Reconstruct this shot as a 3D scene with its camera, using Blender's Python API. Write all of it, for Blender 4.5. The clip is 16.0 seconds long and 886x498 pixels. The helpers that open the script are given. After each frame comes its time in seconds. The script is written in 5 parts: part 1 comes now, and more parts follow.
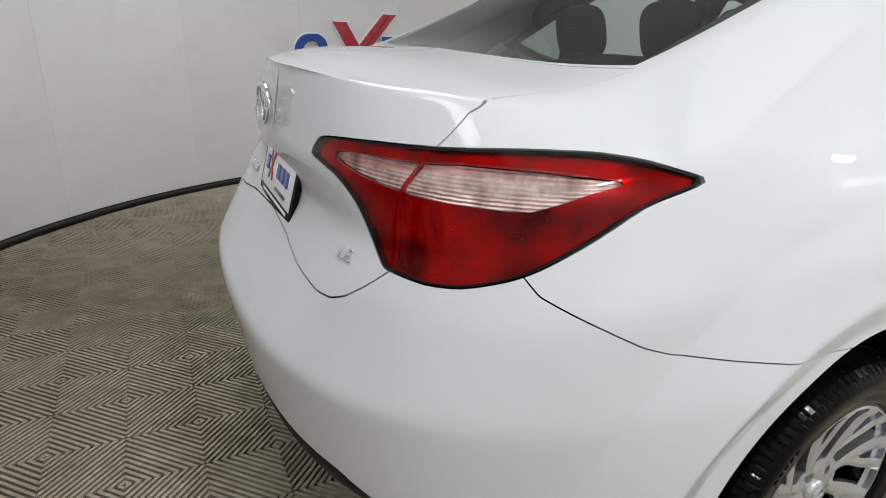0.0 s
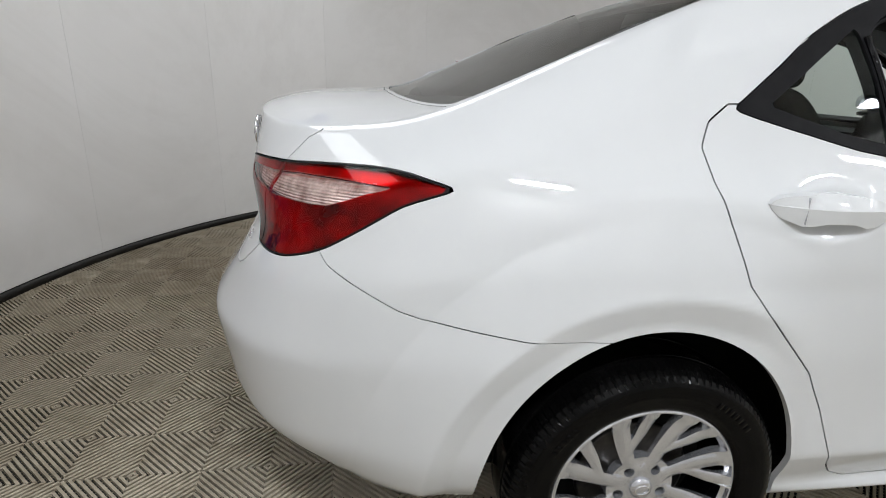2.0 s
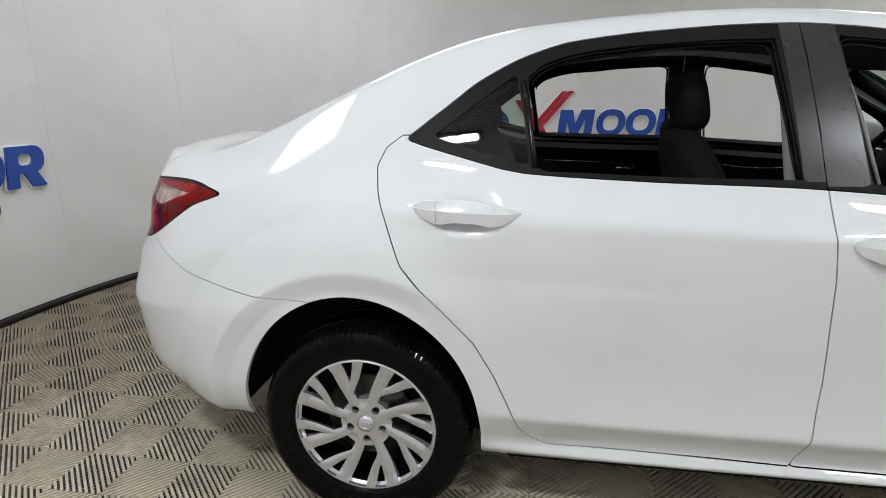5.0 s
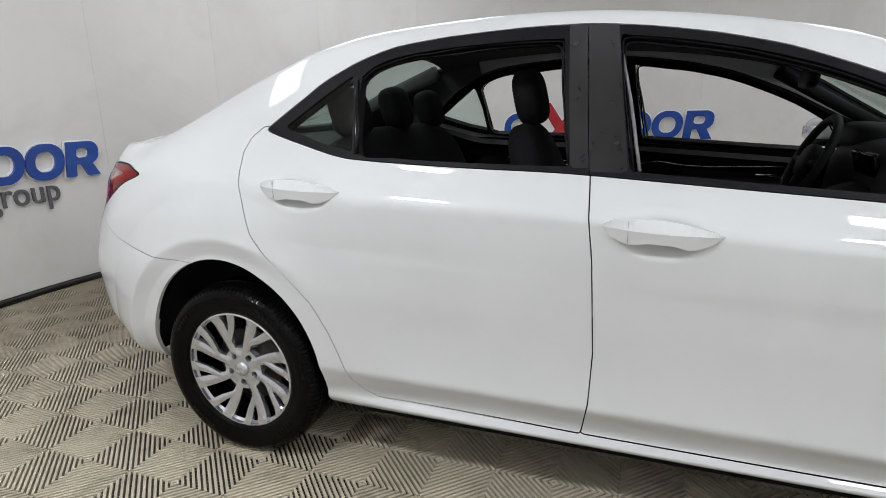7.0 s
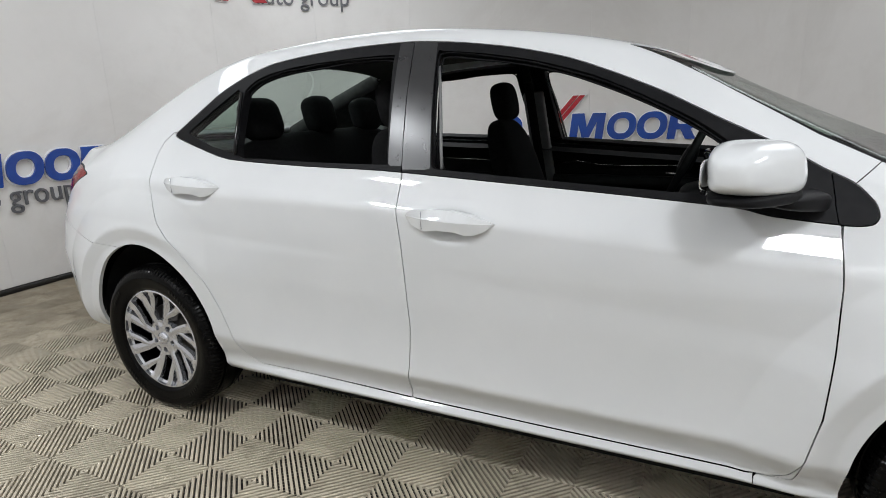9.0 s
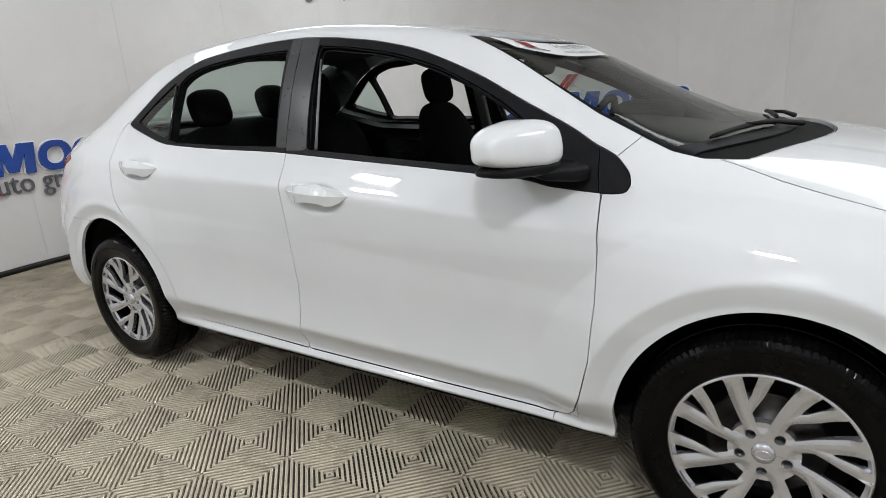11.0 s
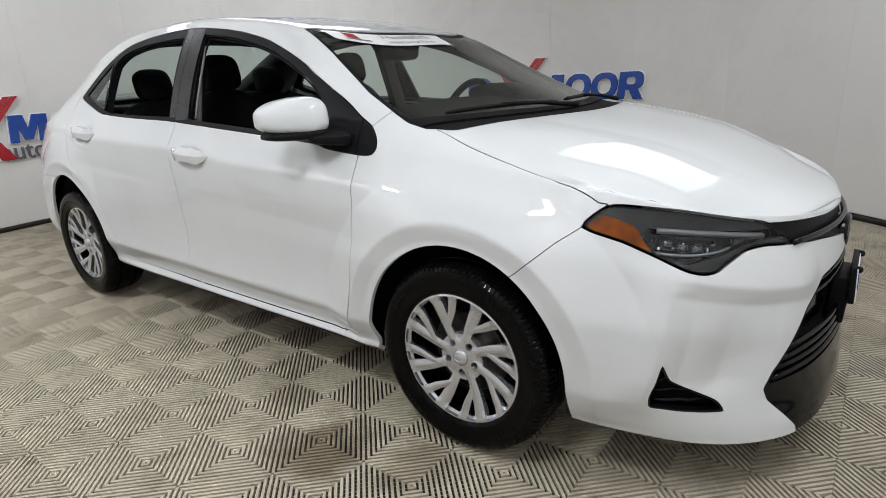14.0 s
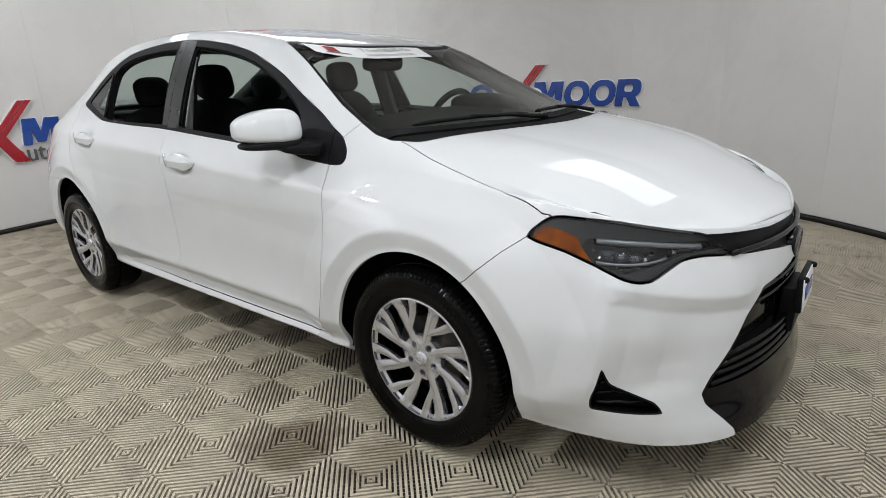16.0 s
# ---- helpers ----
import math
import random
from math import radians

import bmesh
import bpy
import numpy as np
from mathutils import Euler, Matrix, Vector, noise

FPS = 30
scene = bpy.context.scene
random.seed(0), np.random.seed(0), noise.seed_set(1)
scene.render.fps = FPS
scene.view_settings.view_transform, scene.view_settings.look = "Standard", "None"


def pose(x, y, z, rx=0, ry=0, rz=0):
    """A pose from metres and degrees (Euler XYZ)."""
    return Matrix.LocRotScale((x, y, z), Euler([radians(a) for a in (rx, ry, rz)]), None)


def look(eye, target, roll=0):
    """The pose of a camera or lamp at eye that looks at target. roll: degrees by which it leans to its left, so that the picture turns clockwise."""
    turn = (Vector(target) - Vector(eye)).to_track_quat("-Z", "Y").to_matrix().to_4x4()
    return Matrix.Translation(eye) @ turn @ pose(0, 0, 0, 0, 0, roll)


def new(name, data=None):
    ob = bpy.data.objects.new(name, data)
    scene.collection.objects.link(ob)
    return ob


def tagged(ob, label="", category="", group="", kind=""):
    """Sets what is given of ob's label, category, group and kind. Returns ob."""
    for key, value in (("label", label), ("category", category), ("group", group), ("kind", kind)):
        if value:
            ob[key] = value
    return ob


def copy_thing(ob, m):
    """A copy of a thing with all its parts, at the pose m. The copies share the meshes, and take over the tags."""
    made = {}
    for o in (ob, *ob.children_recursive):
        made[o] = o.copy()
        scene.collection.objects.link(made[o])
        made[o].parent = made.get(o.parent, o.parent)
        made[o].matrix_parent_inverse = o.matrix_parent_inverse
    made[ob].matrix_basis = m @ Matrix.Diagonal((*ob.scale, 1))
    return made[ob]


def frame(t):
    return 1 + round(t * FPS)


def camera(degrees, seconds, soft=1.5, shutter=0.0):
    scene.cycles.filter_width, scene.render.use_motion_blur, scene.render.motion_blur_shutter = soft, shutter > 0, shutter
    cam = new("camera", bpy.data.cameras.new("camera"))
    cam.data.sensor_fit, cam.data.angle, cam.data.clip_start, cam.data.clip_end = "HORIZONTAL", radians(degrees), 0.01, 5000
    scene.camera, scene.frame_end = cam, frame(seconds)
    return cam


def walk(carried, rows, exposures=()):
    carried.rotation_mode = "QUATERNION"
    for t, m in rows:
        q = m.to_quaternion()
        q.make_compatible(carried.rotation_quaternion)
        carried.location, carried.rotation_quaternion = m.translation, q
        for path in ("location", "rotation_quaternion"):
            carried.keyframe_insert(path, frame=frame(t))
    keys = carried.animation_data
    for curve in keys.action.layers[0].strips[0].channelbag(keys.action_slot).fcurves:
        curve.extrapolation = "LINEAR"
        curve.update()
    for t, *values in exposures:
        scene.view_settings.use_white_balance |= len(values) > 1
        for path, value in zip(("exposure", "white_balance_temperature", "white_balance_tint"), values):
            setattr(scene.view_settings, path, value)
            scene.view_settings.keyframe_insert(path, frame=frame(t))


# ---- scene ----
cam = camera(76.4, 16.0, soft=0.8)
PATH = [
    (0, (-2.481, -1.288, 1.165), (-1.616, 0.365, 0.445), 3.0),
    (0.5, (-2.422, -1.451, 1.179), (-1.642, 0.259, 0.494), 3.3),
    (1, (-2.266, -1.557, 1.191), (-1.666, 0.225, 0.509), 2.7),
    (1.5, (-2.07, -1.658, 1.212), (-1.674, 0.186, 0.549), 2.2),
    (2, (-1.954, -1.793, 1.223), (-1.679, 0.081, 0.579), 1.5),
    (2.5, (-1.828, -1.941, 1.247), (-1.634, -0.053, 0.618), 1.0),
    (3, (-1.618, -1.994, 1.238), (-1.561, -0.094, 0.618), 0.9),
    (3.5, (-1.441, -2.043, 1.252), (-1.503, -0.137, 0.649), 0.4),
    (4, (-1.302, -2.17, 1.267), (-1.423, -0.262, 0.681), -0.1),
    (4.5, (-1.127, -2.259, 1.281), (-1.334, -0.351, 0.716), -0.9),
    (5, (-0.865, -2.254, 1.253), (-1.193, -0.352, 0.726), -0.9),
    (7.5, (0.119, -2.347, 1.211), (-0.593, -0.546, 0.714), -1.4),
    (8, (0.282, -2.405, 1.233), (-0.461, -0.613, 0.745), -1.5),
    (8.5, (0.488, -2.348, 1.216), (-0.313, -0.58, 0.734), -1.7),
    (11, (1.356, -2.207, 1.202), (0.317, -0.587, 0.659), -3.7),
    (11.5, (1.535, -2.257, 1.187), (0.467, -0.659, 0.635), -3.8),
    (12, (1.716, -2.234, 1.176), (0.605, -0.666, 0.624), -3.8),
    (12.5, (1.899, -2.142, 1.16), (0.744, -0.606, 0.607), -3.2),
    (13, (2.018, -2.138, 1.152), (0.849, -0.617, 0.585), -3.0),
    (13.5, (2.157, -2.168, 1.159), (0.992, -0.65, 0.575), -3.1),
    (14, (2.29, -2.109, 1.163), (1.12, -0.599, 0.571), -3.0),
    (14.5, (2.383, -2.08, 1.162), (1.196, -0.582, 0.571), -2.7),
    (15, (2.439, -2.072, 1.16), (1.23, -0.589, 0.577), -2.7),
    (15.5, (2.461, -2.074, 1.18), (1.25, -0.593, 0.597), -2.7),
    (16, (2.473, -2.069, 1.193), (1.261, -0.588, 0.611), -2.7),
]
walk(cam, [(t, look(eye, target, roll)) for t, eye, target, roll in PATH],
     exposures=[(0, -0.18), (1.5, -0.25), (8.5, -0.24), (11.5, -0.28), (16, -0.28)])


# ---------------------------------------------------------------- world, lamps, exposure
world = bpy.data.worlds.new("world")
world.use_nodes = True
world.node_tree.nodes["Background"].inputs[0].default_value = (0.9, 0.95, 1.0, 1)
world.node_tree.nodes["Background"].inputs[1].default_value = 0.05
scene.world = world

ROOM = (-0.13, 0.05)      # centre of the round studio
RADIUS, DEPTH, SQUARE = 3.77, 3.46, 2.2      # half length, half width, and how full its corners are
CEIL = 3.0
# lights: x, y, length, width, power; first two from highlights, the rest added fill
LIGHTS = [(-1.63, -2.55, 0.42, 0.2, 66), (1.55, -2.55, 0.42, 0.2, 46)] + [(x, -0.9, 1.6, 1.1, 4) for x in (-1.85, -0.1, 1.65)]
# unseen panels, added to brighten the walls and both bumpers
LIGHTS += [(-3.0, -0.6, 0.6, 1.2, 14), (2.85, -0.8, 0.75, 1.0, 40), (1.95, 1.5, 1.7, 1.5, 25), (-2.0, 1.4, 1.6, 1.4, 40)]


# ---------------------------------------------------------------- materials
def material(name, colour=(0.5, 0.5, 0.5), rough=0.5, metal=0.0, coat=0.0):
    mat = bpy.data.materials.new(name)
    mat.use_nodes = True
    bsdf = mat.node_tree.nodes["Principled BSDF"]
    bsdf.inputs["Base Color"].default_value = (*colour, 1)
    bsdf.inputs["Roughness"].default_value = rough
    bsdf.inputs["Metallic"].default_value = metal
    bsdf.inputs["Coat Weight"].default_value = coat
    bsdf.inputs["Coat Roughness"].default_value = 0.045
    return mat


def add(mat, kind, **sets):
    node = mat.node_tree.nodes.new(kind)
    for key, value in sets.items():
        node.inputs[key.replace("_", " ")].default_value = value
    return node


def wire(mat, a, b):
    mat.node_tree.links.new(a, b)


def coords(mat):
    return add(mat, "ShaderNodeTexCoord").outputs["Object"]


def varied(mat, low, high, scale, detail=4.0, rough=None, bump=0.0, bump_scale=60.0, per_object=0.0):
    """Two scales of variation in colour, gloss and relief."""
    bsdf = mat.node_tree.nodes["Principled BSDF"]
    where = coords(mat)
    tex = add(mat, "ShaderNodeTexNoise", Scale=scale, Detail=detail, Roughness=0.6)
    wire(mat, where, tex.inputs["Vector"])
    ramp = add(mat, "ShaderNodeValToRGB")
    ramp.color_ramp.elements[0].position, ramp.color_ramp.elements[1].position = 0.3, 0.7
    ramp.color_ramp.elements[0].color, ramp.color_ramp.elements[1].color = (*low, 1), (*high, 1)
    wire(mat, tex.outputs["Fac"], ramp.inputs["Fac"])
    colour = ramp.outputs["Color"]
    if per_object:
        info = add(mat, "ShaderNodeObjectInfo")
        span = add(mat, "ShaderNodeMapRange", To_Min=1 - per_object, To_Max=1 + per_object)
        wire(mat, info.outputs["Random"], span.inputs["Value"])
        hsv = add(mat, "ShaderNodeHueSaturation")
        wire(mat, span.outputs["Result"], hsv.inputs["Value"])
        wire(mat, colour, hsv.inputs["Color"])
        colour = hsv.outputs["Color"]
    wire(mat, colour, bsdf.inputs["Base Color"])
    if rough:
        span = add(mat, "ShaderNodeMapRange", To_Min=rough[0], To_Max=rough[1])
        wire(mat, tex.outputs["Fac"], span.inputs["Value"])
        wire(mat, span.outputs["Result"], bsdf.inputs["Roughness"])
    if bump:
        fine = add(mat, "ShaderNodeTexNoise", Scale=bump_scale, Detail=3.0)
        wire(mat, where, fine.inputs["Vector"])
        relief = add(mat, "ShaderNodeBump", Strength=bump, Distance=0.002)
        wire(mat, fine.outputs["Fac"], relief.inputs["Height"])
        wire(mat, relief.outputs["Normal"], bsdf.inputs["Normal"])
    return mat


def clear(name, tint, rough=0.0, face=0.045):
    """A thin clear or tinted pane: see-through, with the gloss of its face."""
    mat = bpy.data.materials.new(name)
    mat.use_nodes = True
    nodes = mat.node_tree.nodes
    nodes.remove(nodes["Principled BSDF"])
    see, shine, mix = add(mat, "ShaderNodeBsdfTransparent"), add(mat, "ShaderNodeBsdfGlossy"), add(mat, "ShaderNodeMixShader")
    see.inputs["Color"].default_value = (*tint, 1)
    shine.inputs["Roughness"].default_value = rough
    rim = add(mat, "ShaderNodeLayerWeight", Blend=0.5)
    steep, gain = add(mat, "ShaderNodeMath"), add(mat, "ShaderNodeMath")
    steep.operation, gain.operation = "POWER", "MULTIPLY_ADD"
    steep.inputs[1].default_value = 4.5
    gain.inputs[1].default_value, gain.inputs[2].default_value = 0.9, face
    wire(mat, rim.outputs["Facing"], steep.inputs[0])
    wire(mat, steep.outputs[0], gain.inputs[0])
    wire(mat, gain.outputs[0], mix.inputs["Fac"])
    wire(mat, see.outputs["BSDF"], mix.inputs[1])
    wire(mat, shine.outputs["BSDF"], mix.inputs[2])
    wire(mat, mix.outputs["Shader"], nodes["Material Output"].inputs["Surface"])
    return mat


WHITE = varied(material("white_paint", (0.8, 0.8, 0.8), 0.3, coat=1.0), (0.61, 0.625, 0.635), (0.64, 0.652, 0.662), 3.0, rough=(0.42, 0.5))
WHITE.node_tree.nodes["Principled BSDF"].inputs["Specular IOR Level"].default_value = 0.1
WHITE.node_tree.nodes["Principled BSDF"].inputs["Coat Roughness"].default_value = 0.03
BLACK = varied(material("black_plastic", rough=0.45), (0.005, 0.005, 0.006), (0.009, 0.009, 0.010), 40, bump=0.15, bump_scale=900)
BLACK.node_tree.nodes["Principled BSDF"].inputs["Specular IOR Level"].default_value = 0.10
GLOSS = material("gloss_black", (0.004, 0.004, 0.005), 0.09)
GLOSS.node_tree.nodes["Principled BSDF"].inputs["Specular IOR Level"].default_value = 0.22
PILLAR_COVER = varied(material("satin_pillar_cover"), (0.010, 0.010, 0.011), (0.014, 0.014, 0.015), 20, rough=(0.24, 0.34))
RUBBER = varied(material("tyre_rubber", rough=0.3), (0.0015, 0.0015, 0.0015), (0.004, 0.004, 0.004), 14, rough=(0.06, 0.16), bump=0.2, bump_scale=45)
RUBBER.node_tree.nodes["Principled BSDF"].inputs["Specular IOR Level"].default_value = 0.10
SILVER = varied(material("silver_paint", metal=0.75, coat=0.5), (0.56, 0.57, 0.60), (0.64, 0.65, 0.69), 8, rough=(0.16, 0.26))
CHROME = material("chrome", (0.75, 0.75, 0.77), 0.12, metal=1.0)
DARK = varied(material("dark_cavity", rough=0.85), (0.004, 0.004, 0.004), (0.009, 0.009, 0.009), 9)
DISC = varied(material("brake_metal", metal=0.9), (0.03, 0.03, 0.03), (0.07, 0.065, 0.06), 30, rough=(0.3, 0.5))
FABRIC = varied(material("seat_fabric", rough=0.9), (0.004, 0.004, 0.0045), (0.009, 0.009, 0.0095), 60, bump=0.4, bump_scale=500)
TRIM = varied(material("interior_plastic", rough=0.6), (0.006, 0.006, 0.0065), (0.012, 0.012, 0.0125), 25, bump=0.2, bump_scale=400)
LINER = varied(material("headliner", rough=0.95), (0.05, 0.05, 0.05), (0.07, 0.07, 0.07), 30)
INNER = varied(material("grey_pillar_trim", rough=0.7), (0.16, 0.16, 0.16), (0.20, 0.20, 0.20), 30)
GREY = varied(material("grey_bezel", rough=0.3), (0.010, 0.010, 0.011), (0.018, 0.018, 0.020), 12, rough=(0.25, 0.4))
SMOKE = material("dark_bowl", (0.010, 0.010, 0.012), 0.15)
STEEL = varied(material("smoked_steel", metal=0.9), (0.10, 0.10, 0.11), (0.22, 0.22, 0.24), 60, rough=(0.12, 0.25))
SATIN = material("satin_strip", (0.16, 0.165, 0.175), 0.35, metal=0.3)
AMBER = varied(material("amber_lens", rough=0.25), (0.10, 0.020, 0.0), (0.36, 0.082, 0.0), 34, rough=(0.1, 0.3))
AMBER.node_tree.nodes["Principled BSDF"].inputs["Specular IOR Level"].default_value = 0.1
for dull in (DARK, FABRIC, TRIM):
    dull.node_tree.nodes["Principled BSDF"].inputs["Specular IOR Level"].default_value = 0.15
REFLECT = varied(material("reflector", metal=0.25), (0.30, 0.24, 0.22), (0.95, 0.88, 0.86), 30, rough=(0.08, 0.3), bump=0.6, bump_scale=70)
_bands = add(REFLECT, "ShaderNodeTexWave", Scale=55.0, Distortion=1.5, Detail=1.0)
_bands.bands_direction = "Z"
wire(REFLECT, coords(REFLECT), _bands.inputs["Vector"])
_relief = add(REFLECT, "ShaderNodeBump", Strength=0.5, Distance=0.004)
wire(REFLECT, _bands.outputs["Fac"], _relief.inputs["Height"])
wire(REFLECT, _relief.outputs["Normal"], REFLECT.node_tree.nodes["Principled BSDF"].inputs["Normal"])
REDBOX = varied(material("red_housing", rough=0.2, metal=0.5), (0.04, 0.0003, 0.001), (0.55, 0.003, 0.006), 11, rough=(0.08, 0.25), bump=0.10, bump_scale=60)
RED_LENS = clear("red_lens", (0.90, 0.010, 0.016), 0.03, 0.018)
CLEAR_LENS = clear("clear_lens", (0.93, 0.86, 0.84), 0.04, 0.03)
HEAD_LENS = clear("headlight_lens", (0.92, 0.94, 0.95), 0.0, 0.03)
GLASS = clear("window_glass", (0.66, 0.76, 0.71))
SIGN_BLUE = varied(material("blue_acrylic", rough=0.2, coat=0.3), (0.012, 0.045, 0.26), (0.015, 0.075, 0.36), 3)
SIGN_RED = varied(material("red_acrylic", rough=0.2, coat=0.3), (0.33, 0.012, 0.02), (0.45, 0.02, 0.03), 5)
SIGN_GREY = varied(material("grey_acrylic", rough=0.35), (0.10, 0.10, 0.11), (0.13, 0.13, 0.14), 5)
PAPER = varied(material("white_vinyl", rough=0.35), (0.80, 0.80, 0.80), (0.84, 0.84, 0.84), 12)
WALL = varied(material("wall_panel", rough=0.4), (0.67, 0.655, 0.635), (0.73, 0.715, 0.695), 0.9, detail=6, rough=(0.35, 0.6), per_object=0.02)
SKIRT = material("black_skirting", (0.012, 0.011, 0.010), 0.5)
CEILING = varied(material("ceiling_paint", rough=0.8), (0.80, 0.79, 0.77), (0.85, 0.84, 0.82), 2)
# near-black: shade between the ribs and under the car is in this colour
GAP_SHADE = varied(material("rib_gap_shade", rough=0.7), (0.004, 0.004, 0.003), (0.010, 0.009, 0.007), 2)
TILE = varied(material("floor_tile", rough=0.5), (0.40, 0.357, 0.276), (0.56, 0.50, 0.39), 1.7, detail=8, rough=(0.38, 0.6), per_object=0.06)

TILE.node_tree.nodes["Principled BSDF"].inputs["Specular IOR Level"].default_value = 0.3


def stained(mat, scale, low, high, tint, lo=0.52, hi=0.66):
    """Dark smudges and scuffs over a surface, with their own shapes, in world places."""
    bsdf = mat.node_tree.nodes["Principled BSDF"]
    old = bsdf.inputs["Base Color"].links[0].from_socket
    place = add(mat, "ShaderNodeNewGeometry").outputs["Position"]
    for k, (sc, detail) in enumerate(((scale, 6.0), (scale * 5.5, 8.0))):
        tex = add(mat, "ShaderNodeTexNoise", Scale=sc, Detail=detail, Roughness=0.7, Distortion=0.6)
        wire(mat, place, tex.inputs["Vector"])
        span = add(mat, "ShaderNodeMapRange", From_Min=lo, From_Max=hi, To_Min=0.0, To_Max=(low, high)[k])
        wire(mat, tex.outputs["Fac"], span.inputs["Value"])
        mix = add(mat, "ShaderNodeMix")
        mix.data_type = "RGBA"
        wire(mat, span.outputs["Result"], mix.inputs[0])
        wire(mat, old, mix.inputs[6])
        mix.inputs[7].default_value = (*tint, 1)
        old = mix.outputs[2]
    wire(mat, old, bsdf.inputs["Base Color"])


stained(TILE, 1.3, 0.28, 0.42, (0.14, 0.115, 0.08))


def patched(mat, spots, tint):
    """Ragged brown stains and wider darker patches at given places of the floor."""
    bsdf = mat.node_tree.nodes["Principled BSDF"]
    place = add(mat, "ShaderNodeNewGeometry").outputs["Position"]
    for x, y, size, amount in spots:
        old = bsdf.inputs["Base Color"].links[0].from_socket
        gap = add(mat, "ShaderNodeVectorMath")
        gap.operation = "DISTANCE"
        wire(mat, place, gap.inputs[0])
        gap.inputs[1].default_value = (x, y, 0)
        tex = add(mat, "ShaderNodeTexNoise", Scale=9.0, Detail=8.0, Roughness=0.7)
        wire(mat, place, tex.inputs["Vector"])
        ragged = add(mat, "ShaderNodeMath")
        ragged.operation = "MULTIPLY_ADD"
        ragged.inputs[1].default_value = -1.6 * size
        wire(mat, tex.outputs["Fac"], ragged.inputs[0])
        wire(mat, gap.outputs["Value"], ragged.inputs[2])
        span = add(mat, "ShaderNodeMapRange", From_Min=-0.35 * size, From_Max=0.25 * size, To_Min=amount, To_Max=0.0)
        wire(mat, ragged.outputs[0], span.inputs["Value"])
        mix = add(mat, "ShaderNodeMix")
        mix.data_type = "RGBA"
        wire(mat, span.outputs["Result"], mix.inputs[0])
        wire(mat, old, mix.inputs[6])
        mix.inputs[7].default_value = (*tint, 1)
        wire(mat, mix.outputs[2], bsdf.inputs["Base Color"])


# two wide darker patches at the rear left, then brown stains by the wheel
patched(TILE, [(-3.2, 0.7, 1.5, 0.55), (-2.6, 1.9, 1.2, 0.5), (0.97, -1.13, 0.20, 0.75), (1.30, -1.02, 0.16, 0.5), (0.62, -0.95, 0.12, 0.35)], (0.13, 0.095, 0.055))
stained(WALL, 0.5, 0.18, 0.06, (0.40, 0.37, 0.33))

# ---------------------------------------------------------------- mesh helpers
def link(name, bm, mat, parent=None, label="", smooth=True):
    """One bmesh as one mesh object, under a thing or a part."""
    me = bpy.data.meshes.new(name)
    bm.to_mesh(me)
    bm.free()
    for m in (mat if isinstance(mat, (list, tuple)) else [mat]):
        me.materials.append(m)
    if smooth:
        me.shade_smooth()
    ob = new(name, me)
    if parent is not None:
        ob.parent = parent
    if label:
        ob["label"] = label
    return ob


def part(name, bm, mat, parent, label="", smooth=True):
    return link(name, bm, mat, parent, label, smooth)


def catmull(t, v, q):
    """Smooth curve through the values v at the knots t."""
    t, v, q = np.asarray(t, float), np.asarray(v, float), np.asarray(q, float)
    m = np.empty_like(v)
    m[1:-1] = (v[2:] - v[:-2]) / (t[2:] - t[:-2])
    m[0], m[-1] = (v[1] - v[0]) / (t[1] - t[0]), (v[-1] - v[-2]) / (t[-1] - t[-2])
    i = np.clip(np.searchsorted(t, q, side="right") - 1, 0, len(t) - 2)
    h = t[i + 1] - t[i]
    s = np.clip((q - t[i]) / h, 0, 1)
    return ((2 * s**3 - 3 * s**2 + 1) * v[i] + (s**3 - 2 * s**2 + s) * h * m[i]
            + (3 * s**2 - 2 * s**3) * v[i + 1] + (s**3 - s**2) * h * m[i + 1])


def soften(a, sigma, axis=0, odd=False):
    """Gaussian smoothing of a dense array; ends mirrored (odd: point-mirrored)."""
    n = int(3 * sigma) + 1
    k = np.exp(-0.5 * (np.arange(-n, n + 1) / sigma) ** 2)
    k /= k.sum()
    a = np.moveaxis(np.asarray(a, float), axis, 0)
    lo, hi = a[1:n + 1][::-1], a[-n - 1:-1][::-1]
    if odd:
        lo, hi = 2 * a[0] - lo, 2 * a[-1] - hi
    p = np.concatenate([lo, a, hi])
    r = sum(k[j] * p[j:j + len(a)] for j in range(2 * n + 1))
    return np.moveaxis(r, 0, axis)


# ---------------------------------------------------------------- car body surface
# columns u run from the middle of the tail (0) along the right side to the middle of the nose (15)
UK = np.arange(16.0)
PLAN_X = [-2.385, -2.355, -2.25, -2.095, -1.84, -1.36, -0.85, -0.20, 0.50, 0.95, 1.36, 1.70, 1.92, 2.08, 2.24, 2.31]
PLAN_Y = [0.0, 0.36, 0.60, 0.74, 0.832, 0.868, 0.864, 0.864, 0.864, 0.862, 0.876, 0.845, 0.775, 0.66, 0.40, 0.0]
# upper edge of the side: deck edge, C-pillar, roof rail, A-pillar, hood gap, nose
EK = [0, 1, 2, 3, 4, 5, 5.45, 6, 7, 8, 8.5, 9, 9.3, 10, 11, 12, 13, 14, 15]
EDGE_X = [-2.228, -2.192, -2.092, -1.995, -1.79, -1.36, -1.13, -0.85, -0.20, 0.46, 0.74, 0.99, 1.10, 1.37, 1.69, 1.86, 1.99, 2.15, 2.235]
EDGE_Y = [0.0, 0.33, 0.51, 0.57, 0.59, 0.59, 0.585, 0.575, 0.57, 0.545, 0.61, 0.67, 0.69, 0.705, 0.70, 0.65, 0.56, 0.38, 0.0]
